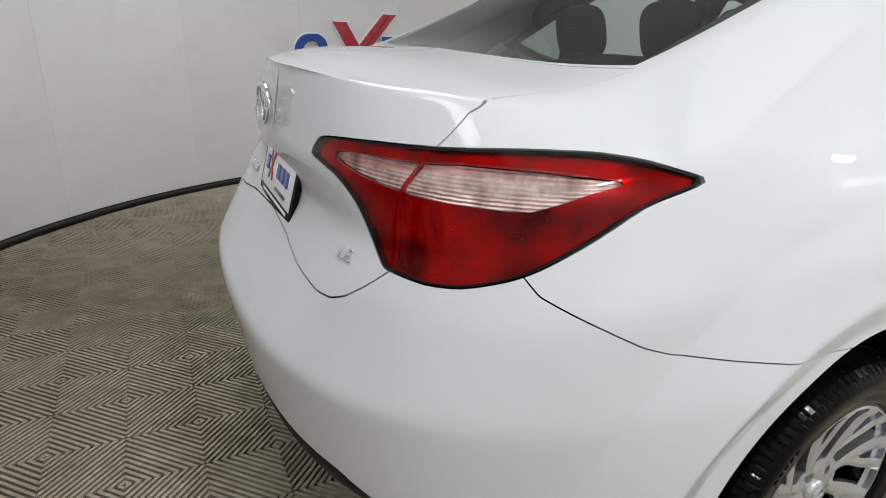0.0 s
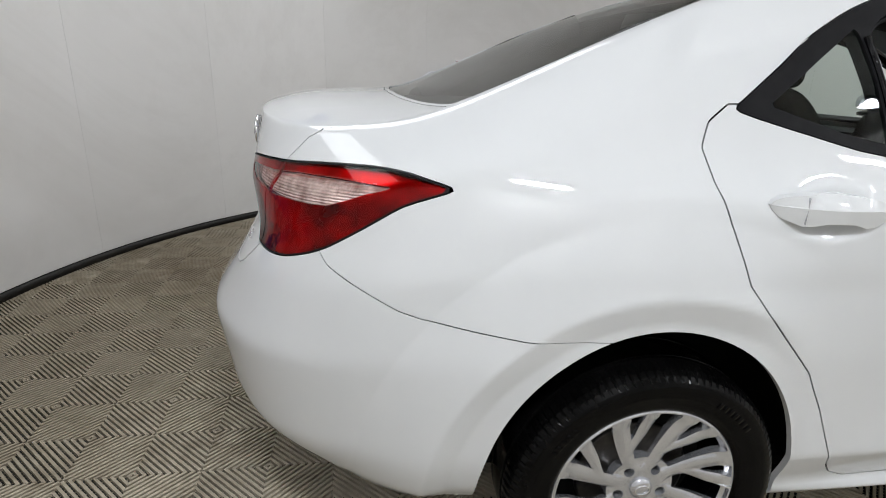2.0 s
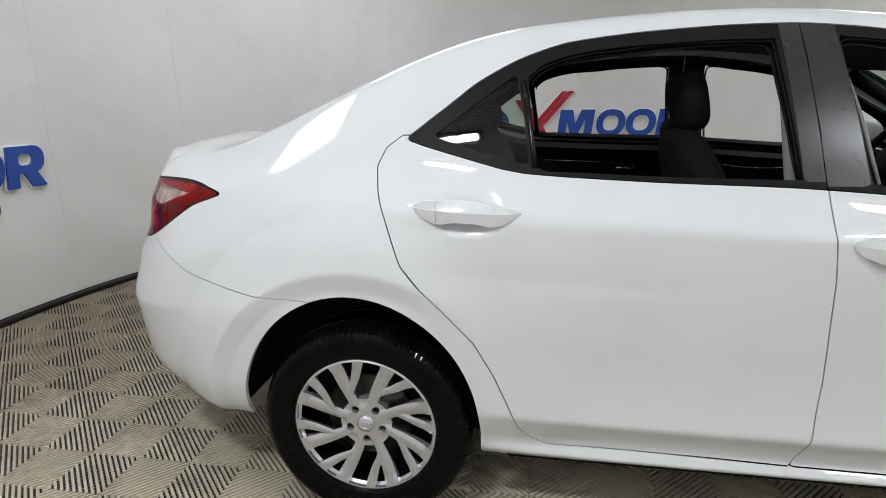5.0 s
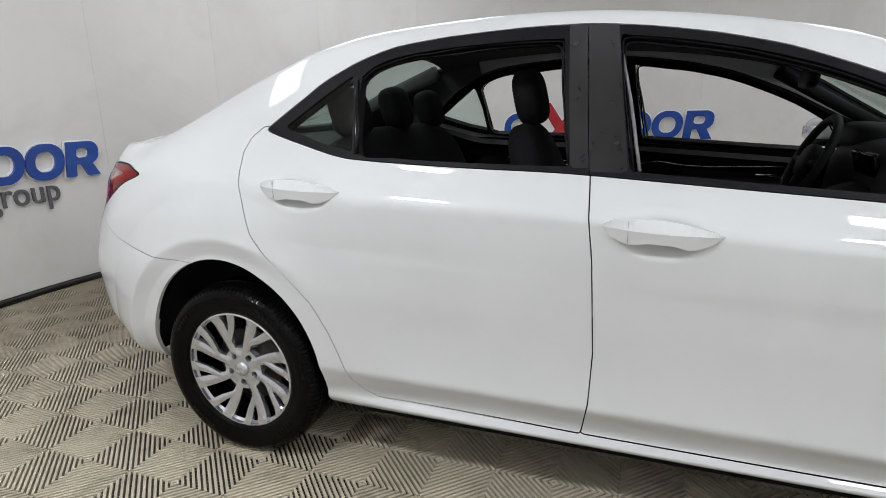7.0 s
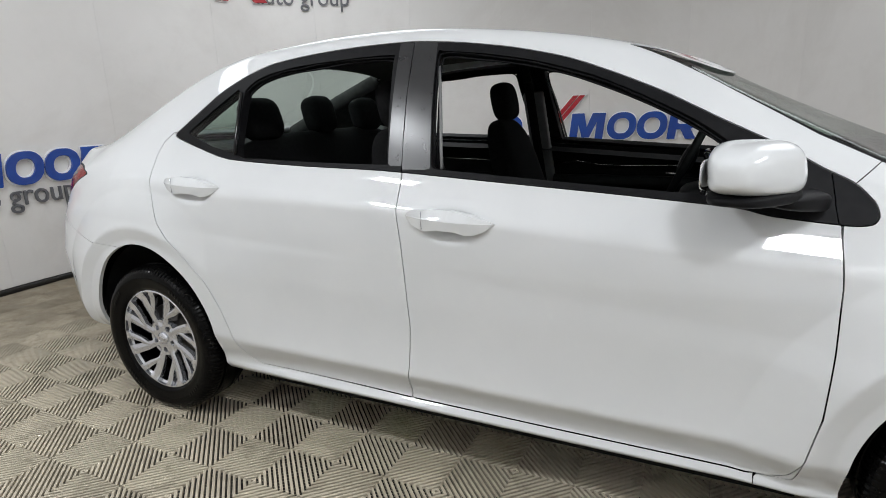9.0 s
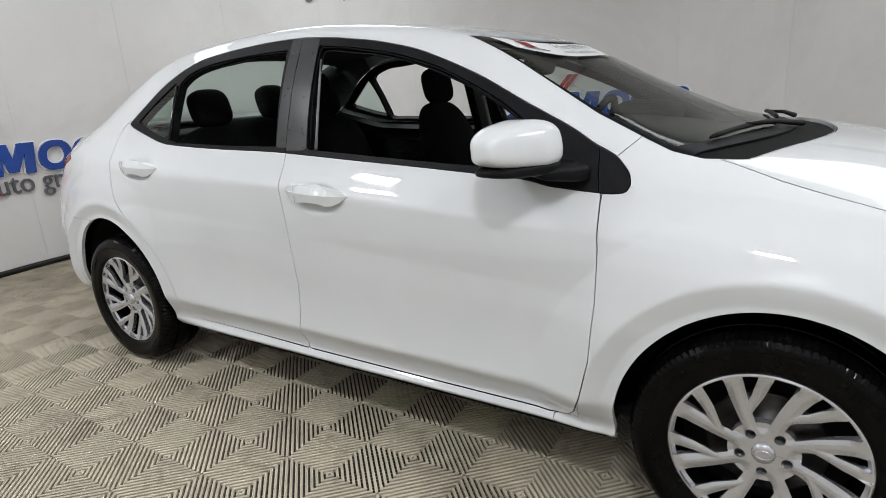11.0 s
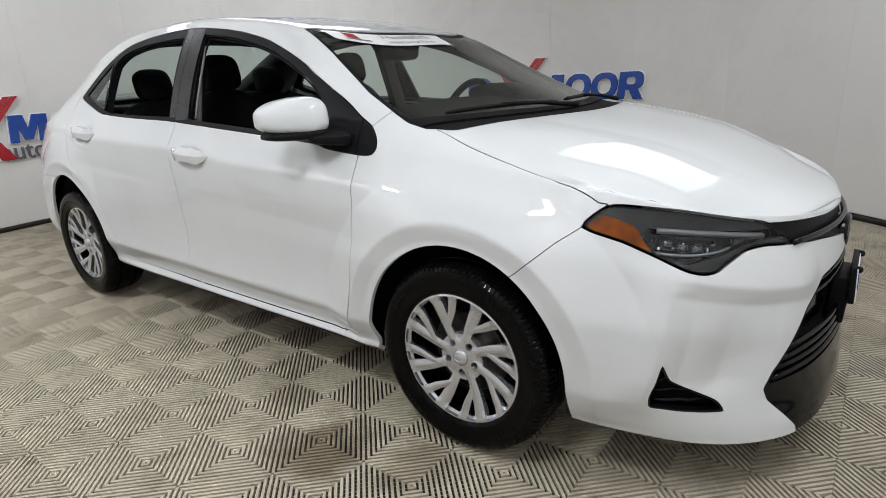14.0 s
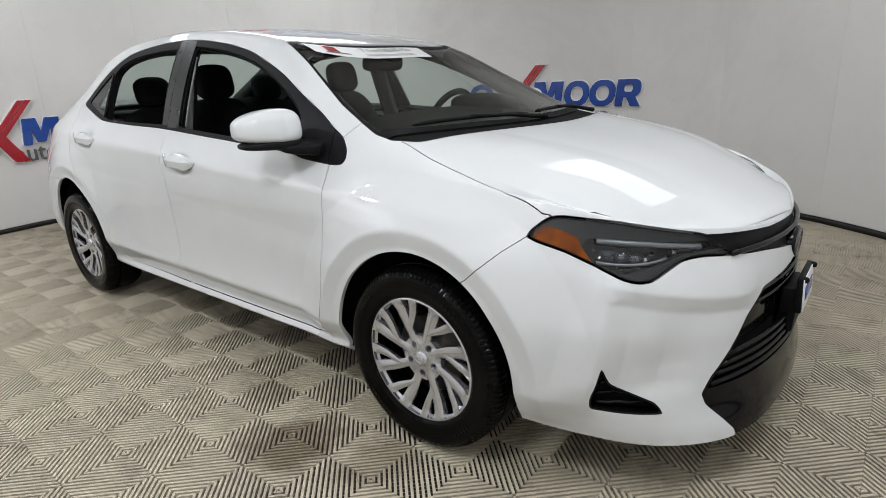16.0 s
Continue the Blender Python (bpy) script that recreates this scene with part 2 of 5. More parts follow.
EDGE_Z = [1.085, 1.083, 1.077, 1.078, 1.118, 1.300, 1.388, 1.442, 1.459, 1.362, 1.220, 1.09, 1.035, 0.956, 0.87, 0.814, 0.776, 0.75, 0.738]
# middle line of the roof, hood and deck
MID_X = [-2.232, -2.227, -2.197, -2.09, -1.74, -1.34, -1.10, -0.82, -0.20, 0.50, 0.83, 1.14, 1.28, 1.50, 1.80, 1.99, 2.10, 2.20, 2.235]
MID_Z = [1.085, 1.09, 1.10, 1.12, 1.148, 1.325, 1.414, 1.465, 1.481, 1.380, 1.224, 1.085, 1.035, 1.003, 0.938, 0.858, 0.806, 0.762, 0.738]
BELT = ([0, 3, 4, 5, 6, 7, 8, 9, 9.6, 10, 15], [0.93, 0.95, 1.0, 1.08, 1.045, 1.022, 0.985, 0.94, 0.93, 0.91, 0.72])
# inward set of the section against the plan, from the sill up to the belt
SECTION_T = [0, 0.034, 0.05, 0.085, 0.13, 0.185, 0.5, 0.74, 0.86, 1.0]
SECTION_REAR = {
    0: [0.16, 0.13, 0.103, 0.085, 0.057, 0.036, 0.0, 0.125, 0.168, 0.135],
    1.2: [0.15, 0.12, 0.094, 0.079, 0.054, 0.034, 0.0, 0.085, 0.13, 0.118],
    2: [0.125, 0.101, 0.08, 0.068, 0.045, 0.027, 0.0, 0.05, 0.09, 0.1],
    3.2: [0.095, 0.077, 0.061, 0.051, 0.032, 0.018, 0.0, 0.025, 0.055, 0.08],
    4: [0.045, 0.033, 0.023, 0.018, 0.01, 0.005, 0.0, 0.02, 0.055, 0.09],
    5: [0.08, 0.062, 0.046, 0.036, 0.02, 0.009, 0.0, 0.012, 0.035, 0.11],
}
SECTION_SIDE = {
    5.75: [0.055, 0.035, 0.03, 0.026, 0.016, 0.004, 0.0, 0.012, 0.025, 0.08],
    6: [0.055, 0.020, 0.054, 0.048, 0.026, 0.0, 0.0, 0.012, 0.022, 0.072],
    8: [0.055, 0.020, 0.054, 0.048, 0.026, 0.0, 0.0, 0.012, 0.022, 0.068],
    9: [0.055, 0.020, 0.054, 0.048, 0.026, 0.0, 0.0, 0.018, 0.034, 0.072],
    9.25: [0.05, 0.03, 0.028, 0.024, 0.015, 0.004, 0.0, 0.019, 0.038, 0.084],
}
SECTION_FRONT = {
    10: [0.05, 0.038, 0.028, 0.023, 0.012, 0.005, 0.0, 0.02, 0.05, 0.12],
    11: [0.04, 0.031, 0.023, 0.018, 0.01, 0.005, 0.0, 0.02, 0.045, 0.085],
    12: [0.02, 0.015, 0.011, 0.009, 0.004, 0.0, 0.0, 0.03, 0.055, 0.08],
    13: [-0.01, -0.01, -0.009, -0.007, -0.002, 0.001, 0.01, 0.035, 0.055, 0.08],
    13.6: [-0.045, -0.042, -0.038, -0.033, -0.02, -0.008, 0.015, 0.04, 0.06, 0.08],
    15: [0.0, 0.0, 0.0, 0.0, 0.0, 0.001, 0.015, 0.024, 0.034, 0.06],
}
SECTION = {**SECTION_REAR, **SECTION_SIDE, **SECTION_FRONT}
LOW = ([0, 2, 3.3, 4.3, 5, 6, 9, 9.6, 11, 12, 13, 15], [0.28, 0.285, 0.29, 0.30, 0.24, 0.235, 0.235, 0.235, 0.21, 0.20, 0.185, 0.17])
NU, NV, NG, NT = 700, 84, 36, 44


def body_grid():
    """The right half of the body as rows of points: from the sill up to the belt, to the roof rail, and over to the middle."""
    u = np.linspace(0, 15, NU)
    px, py = catmull(UK, PLAN_X, u), catmull(UK, PLAN_Y, u)
    px, py = soften(px, 14), soften(py, 14, odd=True)
    nx, ny = np.gradient(py), -np.gradient(px)
    ln = np.hypot(nx, ny)
    nx, ny = -nx / ln, -ny / ln              # outward
    belt, low = soften(np.interp(u, *BELT), 12), soften(np.interp(u, *LOW), 8)
    v = np.linspace(0, 1, NV)
    ks = sorted(SECTION)
    knots = np.array([SECTION[k] for k in ks])
    per_u = np.array([np.interp(u, ks, knots[:, j]) for j in range(len(SECTION_T))])
    per_u = soften(per_u, 15, axis=1)
    prof = np.array([np.interp(v, SECTION_T, per_u[:, i]) for i in range(NU)]).T
    blend = np.interp(u, [5.2, 5.7, 9.2, 9.6], [0, 1, 1, 0])[None]     # crisper between the wheels
    prof = soften(prof, 1.8, axis=0, odd=True) * (1 - blend) + soften(prof, 0.7, axis=0, odd=True) * blend
    z = low[None] + (belt - low)[None] * v[:, None]
    x, y = px[None] - prof * nx[None], py[None] - prof * ny[None]
    # the skin swells up to a crease round each wheel arch, and turns in from there to the opening
    for cx, ring, rise, far in ((-1.365, 0.480, 0.032, 0.36), (1.35, 0.440, 0.034, 0.9)):
        r = np.hypot(x - cx, z - 0.316)
        bump = rise * np.clip((ring + 0.15 - r) / 0.15, 0, 1) - 0.32 * np.clip(ring - r, 0, 0.055)
        y = y + bump * (np.abs(x - cx) < 0.8) * np.clip((z - 0.22) / 0.10, 0, 1) * np.clip((far - (x - cx)) / 0.2, 0, 1)
    # the doors hollow out between the swage over the sill and the waist
    belly = np.clip((z - 0.385) / 0.36, 0, 1)
    y = y - 0.014 * np.sin(np.pi * belly ** 0.8) * np.interp(x, [-1.05, -0.7, 0.75, 1.0], [0, 1, 1, 0])
    # hollows behind the door handles
    for hx, hz in ((-1.045, 0.950), (0.005, 0.878)):
        r = np.hypot((x - hx) / 0.116, (z - hz) / 0.053)
        y = y - 0.030 * np.cos(np.clip(r, 0, 1) * np.pi / 2) ** 1.5 * (y > 0.5)
    # crease through the door handles, and the swage over the sill
    line = np.interp(x, [-1.8, -1.54, -1.34, -0.85, -0.52, -0.24, 0.22, 0.43, 0.62, 0.86, 1.07, 1.25],
                     [0.992, 0.990, 0.986, 0.954, 0.936, 0.921, 0.876, 0.862, 0.850, 0.832, 0.806, 0.79])
    fade = np.interp(x, [-1.85, -1.55, 0.95, 1.25], [0, 1, 1, 0])
    up = z - line
    y = y + 0.017 * fade * np.where(up > 0, np.clip(1 - up / 0.085, 0, 1), np.clip(1 + up / 0.17, 0, 1))
    # front corner: a ridge under the headlamp with a hollow before it
    run = np.concatenate([[0], np.cumsum(np.hypot(np.diff(px), np.diff(py)))])
    run = (run - np.interp(0, px, run))[None]
    ahead = run - np.interp(z, [0.30, 0.43, 0.62, 0.72], [1.90, 1.935, 1.965, 1.93])
    level = np.clip((z - 0.27) / 0.10, 0, 1) * np.clip((0.70 - z) / 0.08, 0, 1)
    rise = 0.016 * np.where(ahead < 0, np.clip(1 + ahead / 0.10, 0, 1), np.clip(1 - ahead / 0.07, 0, 1))
    rise = rise - 0.020 * np.clip(1 - np.abs(ahead - 0.19) / 0.17, 0, 1) * np.clip((z - 0.25) / 0.10, 0, 1) * np.clip((0.58 - z) / 0.16, 0, 1)
    rise = soften(rise * level, 0.9, axis=1)
    # the shelf under the headlamp: an edge that stands out over the hollow
    shelf = z - np.interp(run, [1.938, 2.079, 2.259, 2.419, 2.495], [0.660, 0.630, 0.596, 0.577, 0.582])
    out = np.interp(run, [1.93, 1.99, 2.38, 2.5], [0, 1, 1, 0])
    rise = rise + 0.013 * out * np.where(shelf > 0, np.clip(1 - shelf / 0.10, 0, 1), np.clip(1 + shelf / 0.045, 0, 1))
    x, y = x + rise * nx[None], y + rise * ny[None]
    ex, ey, ez = (soften(catmull(EK, w, u), 6, odd=(n == 1)) for n, w in enumerate((EDGE_X, EDGE_Y, EDGE_Z)))
    mx, mz = soften(catmull(EK, MID_X, u), 6), soften(catmull(EK, MID_Z, u), 6)
    g = np.linspace(0, 1, NG + 1)[1:, None]
    # from belt to rail, slightly bowed
    bow = 0.018 * np.sin(np.pi * g) * np.clip((ez - belt) / 0.3, 0, 1)[None]
    gx, gy, gz = x[-1] + (ex - x[-1]) * g, y[-1] + (ey - y[-1]) * g + bow, z[-1] + (ez - z[-1]) * g
    w = np.linspace(0, 1, NT + 1)[1:, None]
    # crowned roof and deck, a flatter windshield, a hood that is full at its sides
    c = 1 - (1 - w) ** 2
    glassy = np.clip(np.interp(ex, [0.44, 0.72, 1.0, 1.12], [0, 0.75, 0.75, 0]), 0, 1)[None]
    bonnet = np.interp(ex, [1.05, 1.25, 1.9, 2.1], [0, 1, 1, 0.4])[None]
    c = c * (1 - glassy) + (w * w * (3 - 2 * w)) * glassy
    c = c * (1 - bonnet) + (1 - (1 - w) ** 3.4) * bonnet
    tx, ty, tz = ex + (mx - ex) * c, ey * (1 - w), ez + (mz - ez) * c
    # a soft ridge along each side of the hood
    ridge = np.interp(tx, [1.3, 2.1], [0.56, 0.40])
    tz = tz + 0.007 * np.clip(1 - np.abs(ty - ridge) / 0.11, 0, 1) * np.clip((tx - 1.25) / 0.25, 0, 1) * np.clip((2.12 - tx) / 0.2, 0, 1)
    X, Y, Z = np.vstack([x, gx, tx]), np.vstack([y, gy, ty]), np.vstack([z, gz, tz])
    # round the edge between side and top
    k = slice(NV - 8, NV + NG + 14)
    for a in (X, Y, Z):
        a[k] = soften(a, 2.2, axis=0, odd=True)[k]
    arc = np.concatenate([[0], np.cumsum(np.hypot(np.diff(px), np.diff(py)))])
    arc -= np.interp(0, px, arc)             # length along the side, 0 at mid wheelbase
    return arc, np.stack([X, -Y, Z], axis=-1)


ARC, BODY = body_grid()

# ---------------------------------------------------------------- cutting the body surface into panels
RE = NV + NG - 1           # row of the upper edge of the side
ROWS_N, COLS_N = BODY.shape[:2]


def grid_normals(g):
    du, dv = np.gradient(g, axis=1), np.gradient(g, axis=0)
    n = np.cross(du, dv)
    n /= np.linalg.norm(n, axis=-1, keepdims=True) + 1e-12
    out = g - np.array([0.0, 0.0, 0.6])
    out[..., 0] *= 0.25
    flip = (n * out).sum(-1).mean() < 0
    return (-n if flip else n), flip


NORM, FLIP = grid_normals(BODY)


class Sheet:
    """A surface with extra values at its points, that can be split along f = 0."""

    def __init__(self, grid, normals, flip, extra):
        rows, cols = grid.shape[:2]
        self.p, self.n = list(map(tuple, grid.reshape(-1, 3))), list(map(tuple, normals.reshape(-1, 3)))
        self.e = list(map(tuple, extra.reshape(-1, extra.shape[-1])))
        idx = np.arange(rows * cols).reshape(rows, cols)
        q = np.stack([idx[:-1, :-1], idx[:-1, 1:], idx[1:, 1:], idx[1:, :-1]], axis=-1).reshape(-1, 4)
        if flip:
            q = q[:, ::-1]
        self.faces = [tuple(f) for f in q.tolist()]

    def values(self):
        return np.array(self.p), np.array(self.e)

    def split(self, faces, f):
        """Faces with f < 0, and the others; faces on the border are cut."""
        f = list(map(float, f))
        inside, outside, made = [], [], {}
        for face in faces:
            sign = [f[i] > 0 for i in face]
            k = sum(sign)
            if k == 0:
                inside.append(face)
            elif k == len(face):
                outside.append(face)
            else:
                a, b = [], []
                for m, i in enumerate(face):
                    j, si, sj = face[(m + 1) % len(face)], sign[m], sign[(m + 1) % len(face)]
                    (b if si else a).append(i)
                    if si != sj:
                        key = (i, j) if i < j else (j, i)
                        if key not in made:
                            t = f[key[0]] / (f[key[0]] - f[key[1]])
                            t = min(max(t, 0.02), 0.98)
                            for store in (self.p, self.n, self.e):
                                u, w = store[key[0]], store[key[1]]
                                store.append(tuple(c + (d - c) * t for c, d in zip(u, w)))
                            made[key] = len(self.p) - 1
                            f.append(0.0)
                        a.append(made[key])
                        b.append(made[key])
                if len(a) > 2:
                    inside.append(tuple(a))
                if len(b) > 2:
                    outside.append(tuple(b))
        return inside, outside


def signed(px, py, poly):
    """Signed distance to a closed outline, negative inside."""
    poly = np.asarray(poly, float)
    lo, hi = poly.min(0) - 0.12, poly.max(0) + 0.12
    near = (px > lo[0]) & (px < hi[0]) & (py > lo[1]) & (py < hi[1])
    out = np.full(px.shape, 0.12)
    x, y = px[near], py[near]
    d, inside = np.full(x.shape, 9.0), np.zeros(x.shape, bool)
    for (ax, ay), (bx, by) in zip(poly, np.roll(poly, -1, axis=0)):
        ex, ey = bx - ax, by - ay
        t = np.clip(((x - ax) * ex + (y - ay) * ey) / (ex * ex + ey * ey + 1e-12), 0, 1)
        d = np.minimum(d, np.hypot(x - ax - t * ex, y - ay - t * ey))
        if ay != by:
            cross = (ay > y) != (by > y)
            inside ^= cross & (x < ex * (y - ay) / (by - ay) + ax)
    out[near] = np.where(inside, -d, d)
    return out


def rounded(points, n=6):
    """A closed outline through the points, rounded a little."""
    p = np.asarray(points, float)
    out = []
    for i in range(len(p)):
        a, b, c, d = p[i - 1], p[i], p[(i + 1) % len(p)], p[(i + 2) % len(p)]
        for k in range(n):
            t = k / n
            m0, m1 = (c - a) * 0.35, (d - b) * 0.35
            out.append((2 * t**3 - 3 * t**2 + 1) * b + (t**3 - 2 * t**2 + t) * m0 + (3 * t**2 - 2 * t**3) * c + (t**3 - t**2) * m1)
    return np.array(out)


EXTRA = np.stack([np.broadcast_to(ARC[None], (ROWS_N, COLS_N)), np.broadcast_to(np.arange(ROWS_N)[:, None], (ROWS_N, COLS_N))], axis=-1).astype(float)
SKIN = Sheet(BODY, NORM, FLIP, EXTRA)
REST = SKIN.faces


def fields():
    p, e = SKIN.values()
    return p[:, 0], -p[:, 1], p[:, 2], e[:, 0], e[:, 1]      # x, y outwards, z, length along the side, row


def side_f(poly, top=None):
    x, y, z, s, r = fields()
    return np.where(r <= (RE if top is None else top), signed(s, z, poly), 0.12)


def take(make, gap=0.0017):
    """Takes a panel out of what is left of the skin, leaving a gap round it."""
    global REST
    inside, border = SKIN.split(REST, make() + gap)
    keep = set(inside)
    _, REST = SKIN.split(border, make() - gap)
    return inside


def panel_mesh(faces, mirror, both=False, fold=0.014, inset=0.0):
    """Points, normals and faces of a panel with its edges folded inwards; mirror: for the left side; both: the two halves as one."""
    used = sorted({i for f in faces for i in f})
    at = {i: k for k, i in enumerate(used)}
    p, n = np.array([SKIN.p[i] for i in used]), np.array([SKIN.n[i] for i in used])
    p = p - n * inset
    fs = [tuple(at[i] for i in f) for f in faces]
    seen = {}
    for f in fs:
        for a, b in zip(f, f[1:] + f[:1]):
            seen[(a, b)] = seen.get((a, b), 0) + 1
    edges = [(a, b) for a, b in seen if (b, a) not in seen]
    if fold:
        ring, extra_p, extra_n = {}, [], []
        for a, b in edges:
            if both and abs(p[a, 1]) < 1e-4 and abs(p[b, 1]) < 1e-4:
                continue
            along = p[b] - p[a]
            out = np.cross(along, n[a] + n[b])
            out = out / (np.linalg.norm(out) + 1e-12)
            base = len(p) + len(extra_p)
            for v, dn in ((a, 0), (b, 0), (b, fold), (a, fold)):
                extra_p.append(p[v] - n[v] * dn)
                extra_n.append(out)
            fs.append((base + 1, base, base + 3, base + 2))
        if extra_p:
            p, n = np.vstack([p, extra_p]), np.vstack([n, extra_n])
    if mirror or both:
        q, m = p * [1, -1, 1], n * [1, -1, 1]
        back = [f[::-1] for f in fs]
        if mirror and not both:
            return q, m, back
        k = len(p)
        weld = {i: (i if abs(p[i, 1]) < 1e-4 else i + k) for i in range(k)}
        fs = fs + [tuple(weld[i] for i in f) for f in back]
        p, n = np.vstack([p, q]), np.vstack([n, m])
    return p, n, fs


def solid(name, data, mat, parent, label=""):
    p, n, fs = data
    me = bpy.data.meshes.new(name)
    fs = [f for f in fs if len(set(f)) > 2]
    me.from_pydata(p.tolist(), [], fs)
    me.shade_smooth()
    me.materials.append(mat)
    me.normals_split_custom_set_from_vertices(n.tolist())
    ob = new(name, me)
    ob.parent = parent
    if label:
        ob["label"] = label
    return ob


def pair(name, faces, mat, parents, label="", fold=0.014, inset=0.0):
    return [solid(name, panel_mesh(faces, m, fold=fold, inset=inset), mat, parents[m], label) for m in (0, 1)]


def whole(name, faces, mat, parent, label="", fold=0.014, inset=0.0):
    return solid(name, panel_mesh(faces, False, True, fold, inset), mat, parent, label)


car = tagged(new("car"), "white four-door sedan with silver wheel covers and open windows", "car")
TWO = (car, car)

# outlines on the side of the body: length along the side and height
DLO = [(-1.215, 1.136), (-1.06, 1.092), (-0.90, 1.055), (-0.56, 1.036), (-0.25, 1.026), (0.14, 0.999), (0.43, 0.979), (0.72, 0.955),
       (0.80, 0.938), (0.95, 0.923), (0.995, 0.927), (1.004, 0.945), (0.99, 0.972), (0.945, 1.012), (0.885, 1.043), (0.81, 1.090),
       (0.68, 1.160), (0.556, 1.228), (0.43, 1.285), (0.295, 1.336), (0.13, 1.375), (-0.05, 1.402), (-0.22, 1.417), (-0.42, 1.416),
       (-0.63, 1.404), (-0.80, 1.383), (-0.925, 1.342), (-1.035, 1.286), (-1.115, 1.225), (-1.20, 1.160)]
OPEN_REAR = [(-0.866, 1.068), (-0.757, 1.058), (-0.546, 1.049), (-0.250, 1.043), (-0.240, 1.046), (-0.262, 1.20), (-0.284, 1.366), (-0.292, 1.379), (-0.41, 1.380),
             (-0.612, 1.372), (-0.72, 1.362), (-0.80, 1.348), (-0.857, 1.328), (-0.893, 1.300), (-0.896, 1.290), (-0.884, 1.19)]
OPEN_FRONT = [(-0.087, 1.036), (-0.080, 1.033), (0.15, 1.016), (0.43, 0.996), (0.676, 0.980), (0.79, 0.968), (0.735, 1.06), (0.702, 1.104), (0.624, 1.160),
              (0.503, 1.224), (0.369, 1.284), (0.217, 1.329), (0.051, 1.361), (-0.118, 1.381), (-0.130, 1.370)]
QUARTER = [(-1.150, 1.148), (-1.00, 1.100), (-0.890, 1.075), (-0.905, 1.20), (-0.927, 1.305), (-1.03, 1.236)]
DOOR_REAR = [(-1.235, 1.150), (-1.279, 1.117), (-1.300, 1.07), (-1.288, 1.008), (-1.265, 0.945), (-1.218, 0.82), (-1.17, 0.762), (-1.105, 0.693),
             (-1.027, 0.608), (-0.97, 0.508), (-0.934, 0.428), (-0.898, 0.345), (-0.866, 0.308), (-0.82, 0.288), (-0.178, 0.278), (-0.158, 0.40),
             (-0.152, 0.55), (-0.165, 0.81), (-0.178, 0.925), (-0.184, 1.02), (-0.19, 1.1), (-1.10, 1.15)]
DOOR_FRONT = [(-0.19, 1.1), (-0.184, 1.02), (-0.178, 0.925), (-0.165, 0.81), (-0.152, 0.55), (-0.158, 0.40), (-0.178, 0.278), (0.25, 0.276),
              (0.80, 0.274), (0.862, 0.282), (0.888, 0.312), (0.914, 0.376), (0.938, 0.492), (0.948, 0.648), (0.948, 0.79), (0.938, 0.92), (0.932, 0.96), (0.8, 1.0)]
TAIL = [(-2.640, 0.951), (-2.615, 0.984), (-2.50, 0.996), (-2.42, 1.001), (-2.289, 1.007), (-2.172, 1.012), (-2.071, 1.015), (-1.966, 1.015),
        (-1.886, 1.008), (-1.800, 0.988), (-1.812, 0.977), (-1.90, 0.949), (-1.984, 0.903), (-2.061, 0.862), (-2.111, 0.842), (-2.181, 0.824),
        (-2.248, 0.818), (-2.323, 0.820), (-2.345, 0.823), (-2.388, 0.851), (-2.437, 0.894), (-2.476, 0.917), (-2.524, 0.934), (-2.58, 0.943)]
TAIL_CLEAR = [(-2.556, 0.963), (-2.512, 0.976), (-2.323, 0.984), (-2.226, 0.991), (-2.12, 0.992), (-2.029, 0.991), (-1.92, 0.984), (-1.989, 0.966),
              (-2.081, 0.938), (-2.163, 0.937), (-2.308, 0.938), (-2.347, 0.941), (-2.448, 0.948)]
HEAD = [(1.735, 0.772), (1.786, 0.818), (1.838, 0.826), (2.002, 0.810), (2.182, 0.778), (2.281, 0.756), (2.384, 0.693), (2.274, 0.703),
        (2.193, 0.702), (2.132, 0.681), (2.085, 0.662), (2.045, 0.660), (2.006, 0.669), (1.938, 0.698), (1.843, 0.738)]
HEAD_AMBER = [(1.748, 0.772), (1.784, 0.803), (1.871, 0.777), (1.891, 0.747), (1.918, 0.710), (1.843, 0.739)]
GRILLE_TOP = [(2.281, 0.757), (2.45, 0.742), (2.60, 0.730), (2.75, 0.724), (3.0, 0.722), (3.0, 0.632), (2.80, 0.637), (2.557, 0.672), (2.384, 0.690), (2.33, 0.715)]
GRILLE_LOW = [(3.0, 0.600), (2.78, 0.600), (2.67, 0.585), (2.52, 0.573), (2.42, 0.509), (2.342, 0.430), (2.274, 0.368), (2.243, 0.322), (2.255, 0.290),
              (2.307, 0.240), (2.345, 0.199), (2.36, 0.10), (3.0, 0.10)]
FOG = [(1.951, 0.428), (1.938, 0.380), (1.925, 0.336), (1.932, 0.298), (2.01, 0.287), (2.112, 0.280), (2.123, 0.286), (2.10, 0.316), (2.022, 0.354), (1.976, 0.380)]
BUMPER_FRONT = [(1.737, 0.774), (1.673, 0.731), (1.563, 0.637), (1.50, 0.60), (1.50, 0.0), (3.1, 0.0), (3.1, 1.0), (1.84, 1.0), (1.80, 0.83)]
BUMPER_REAR = [(-2.10, 0.87), (-2.086, 0.850), (-2.061, 0.827), (-1.966, 0.787), (-1.90, 0.757), (-1.855, 0.744), (-1.755, 0.729), (-1.655, 0.716),
               (-1.534, 0.708), (-1.40, 0.70), (-1.40, 0.0), (-3.2, 0.0), (-3.2, 0.87)]
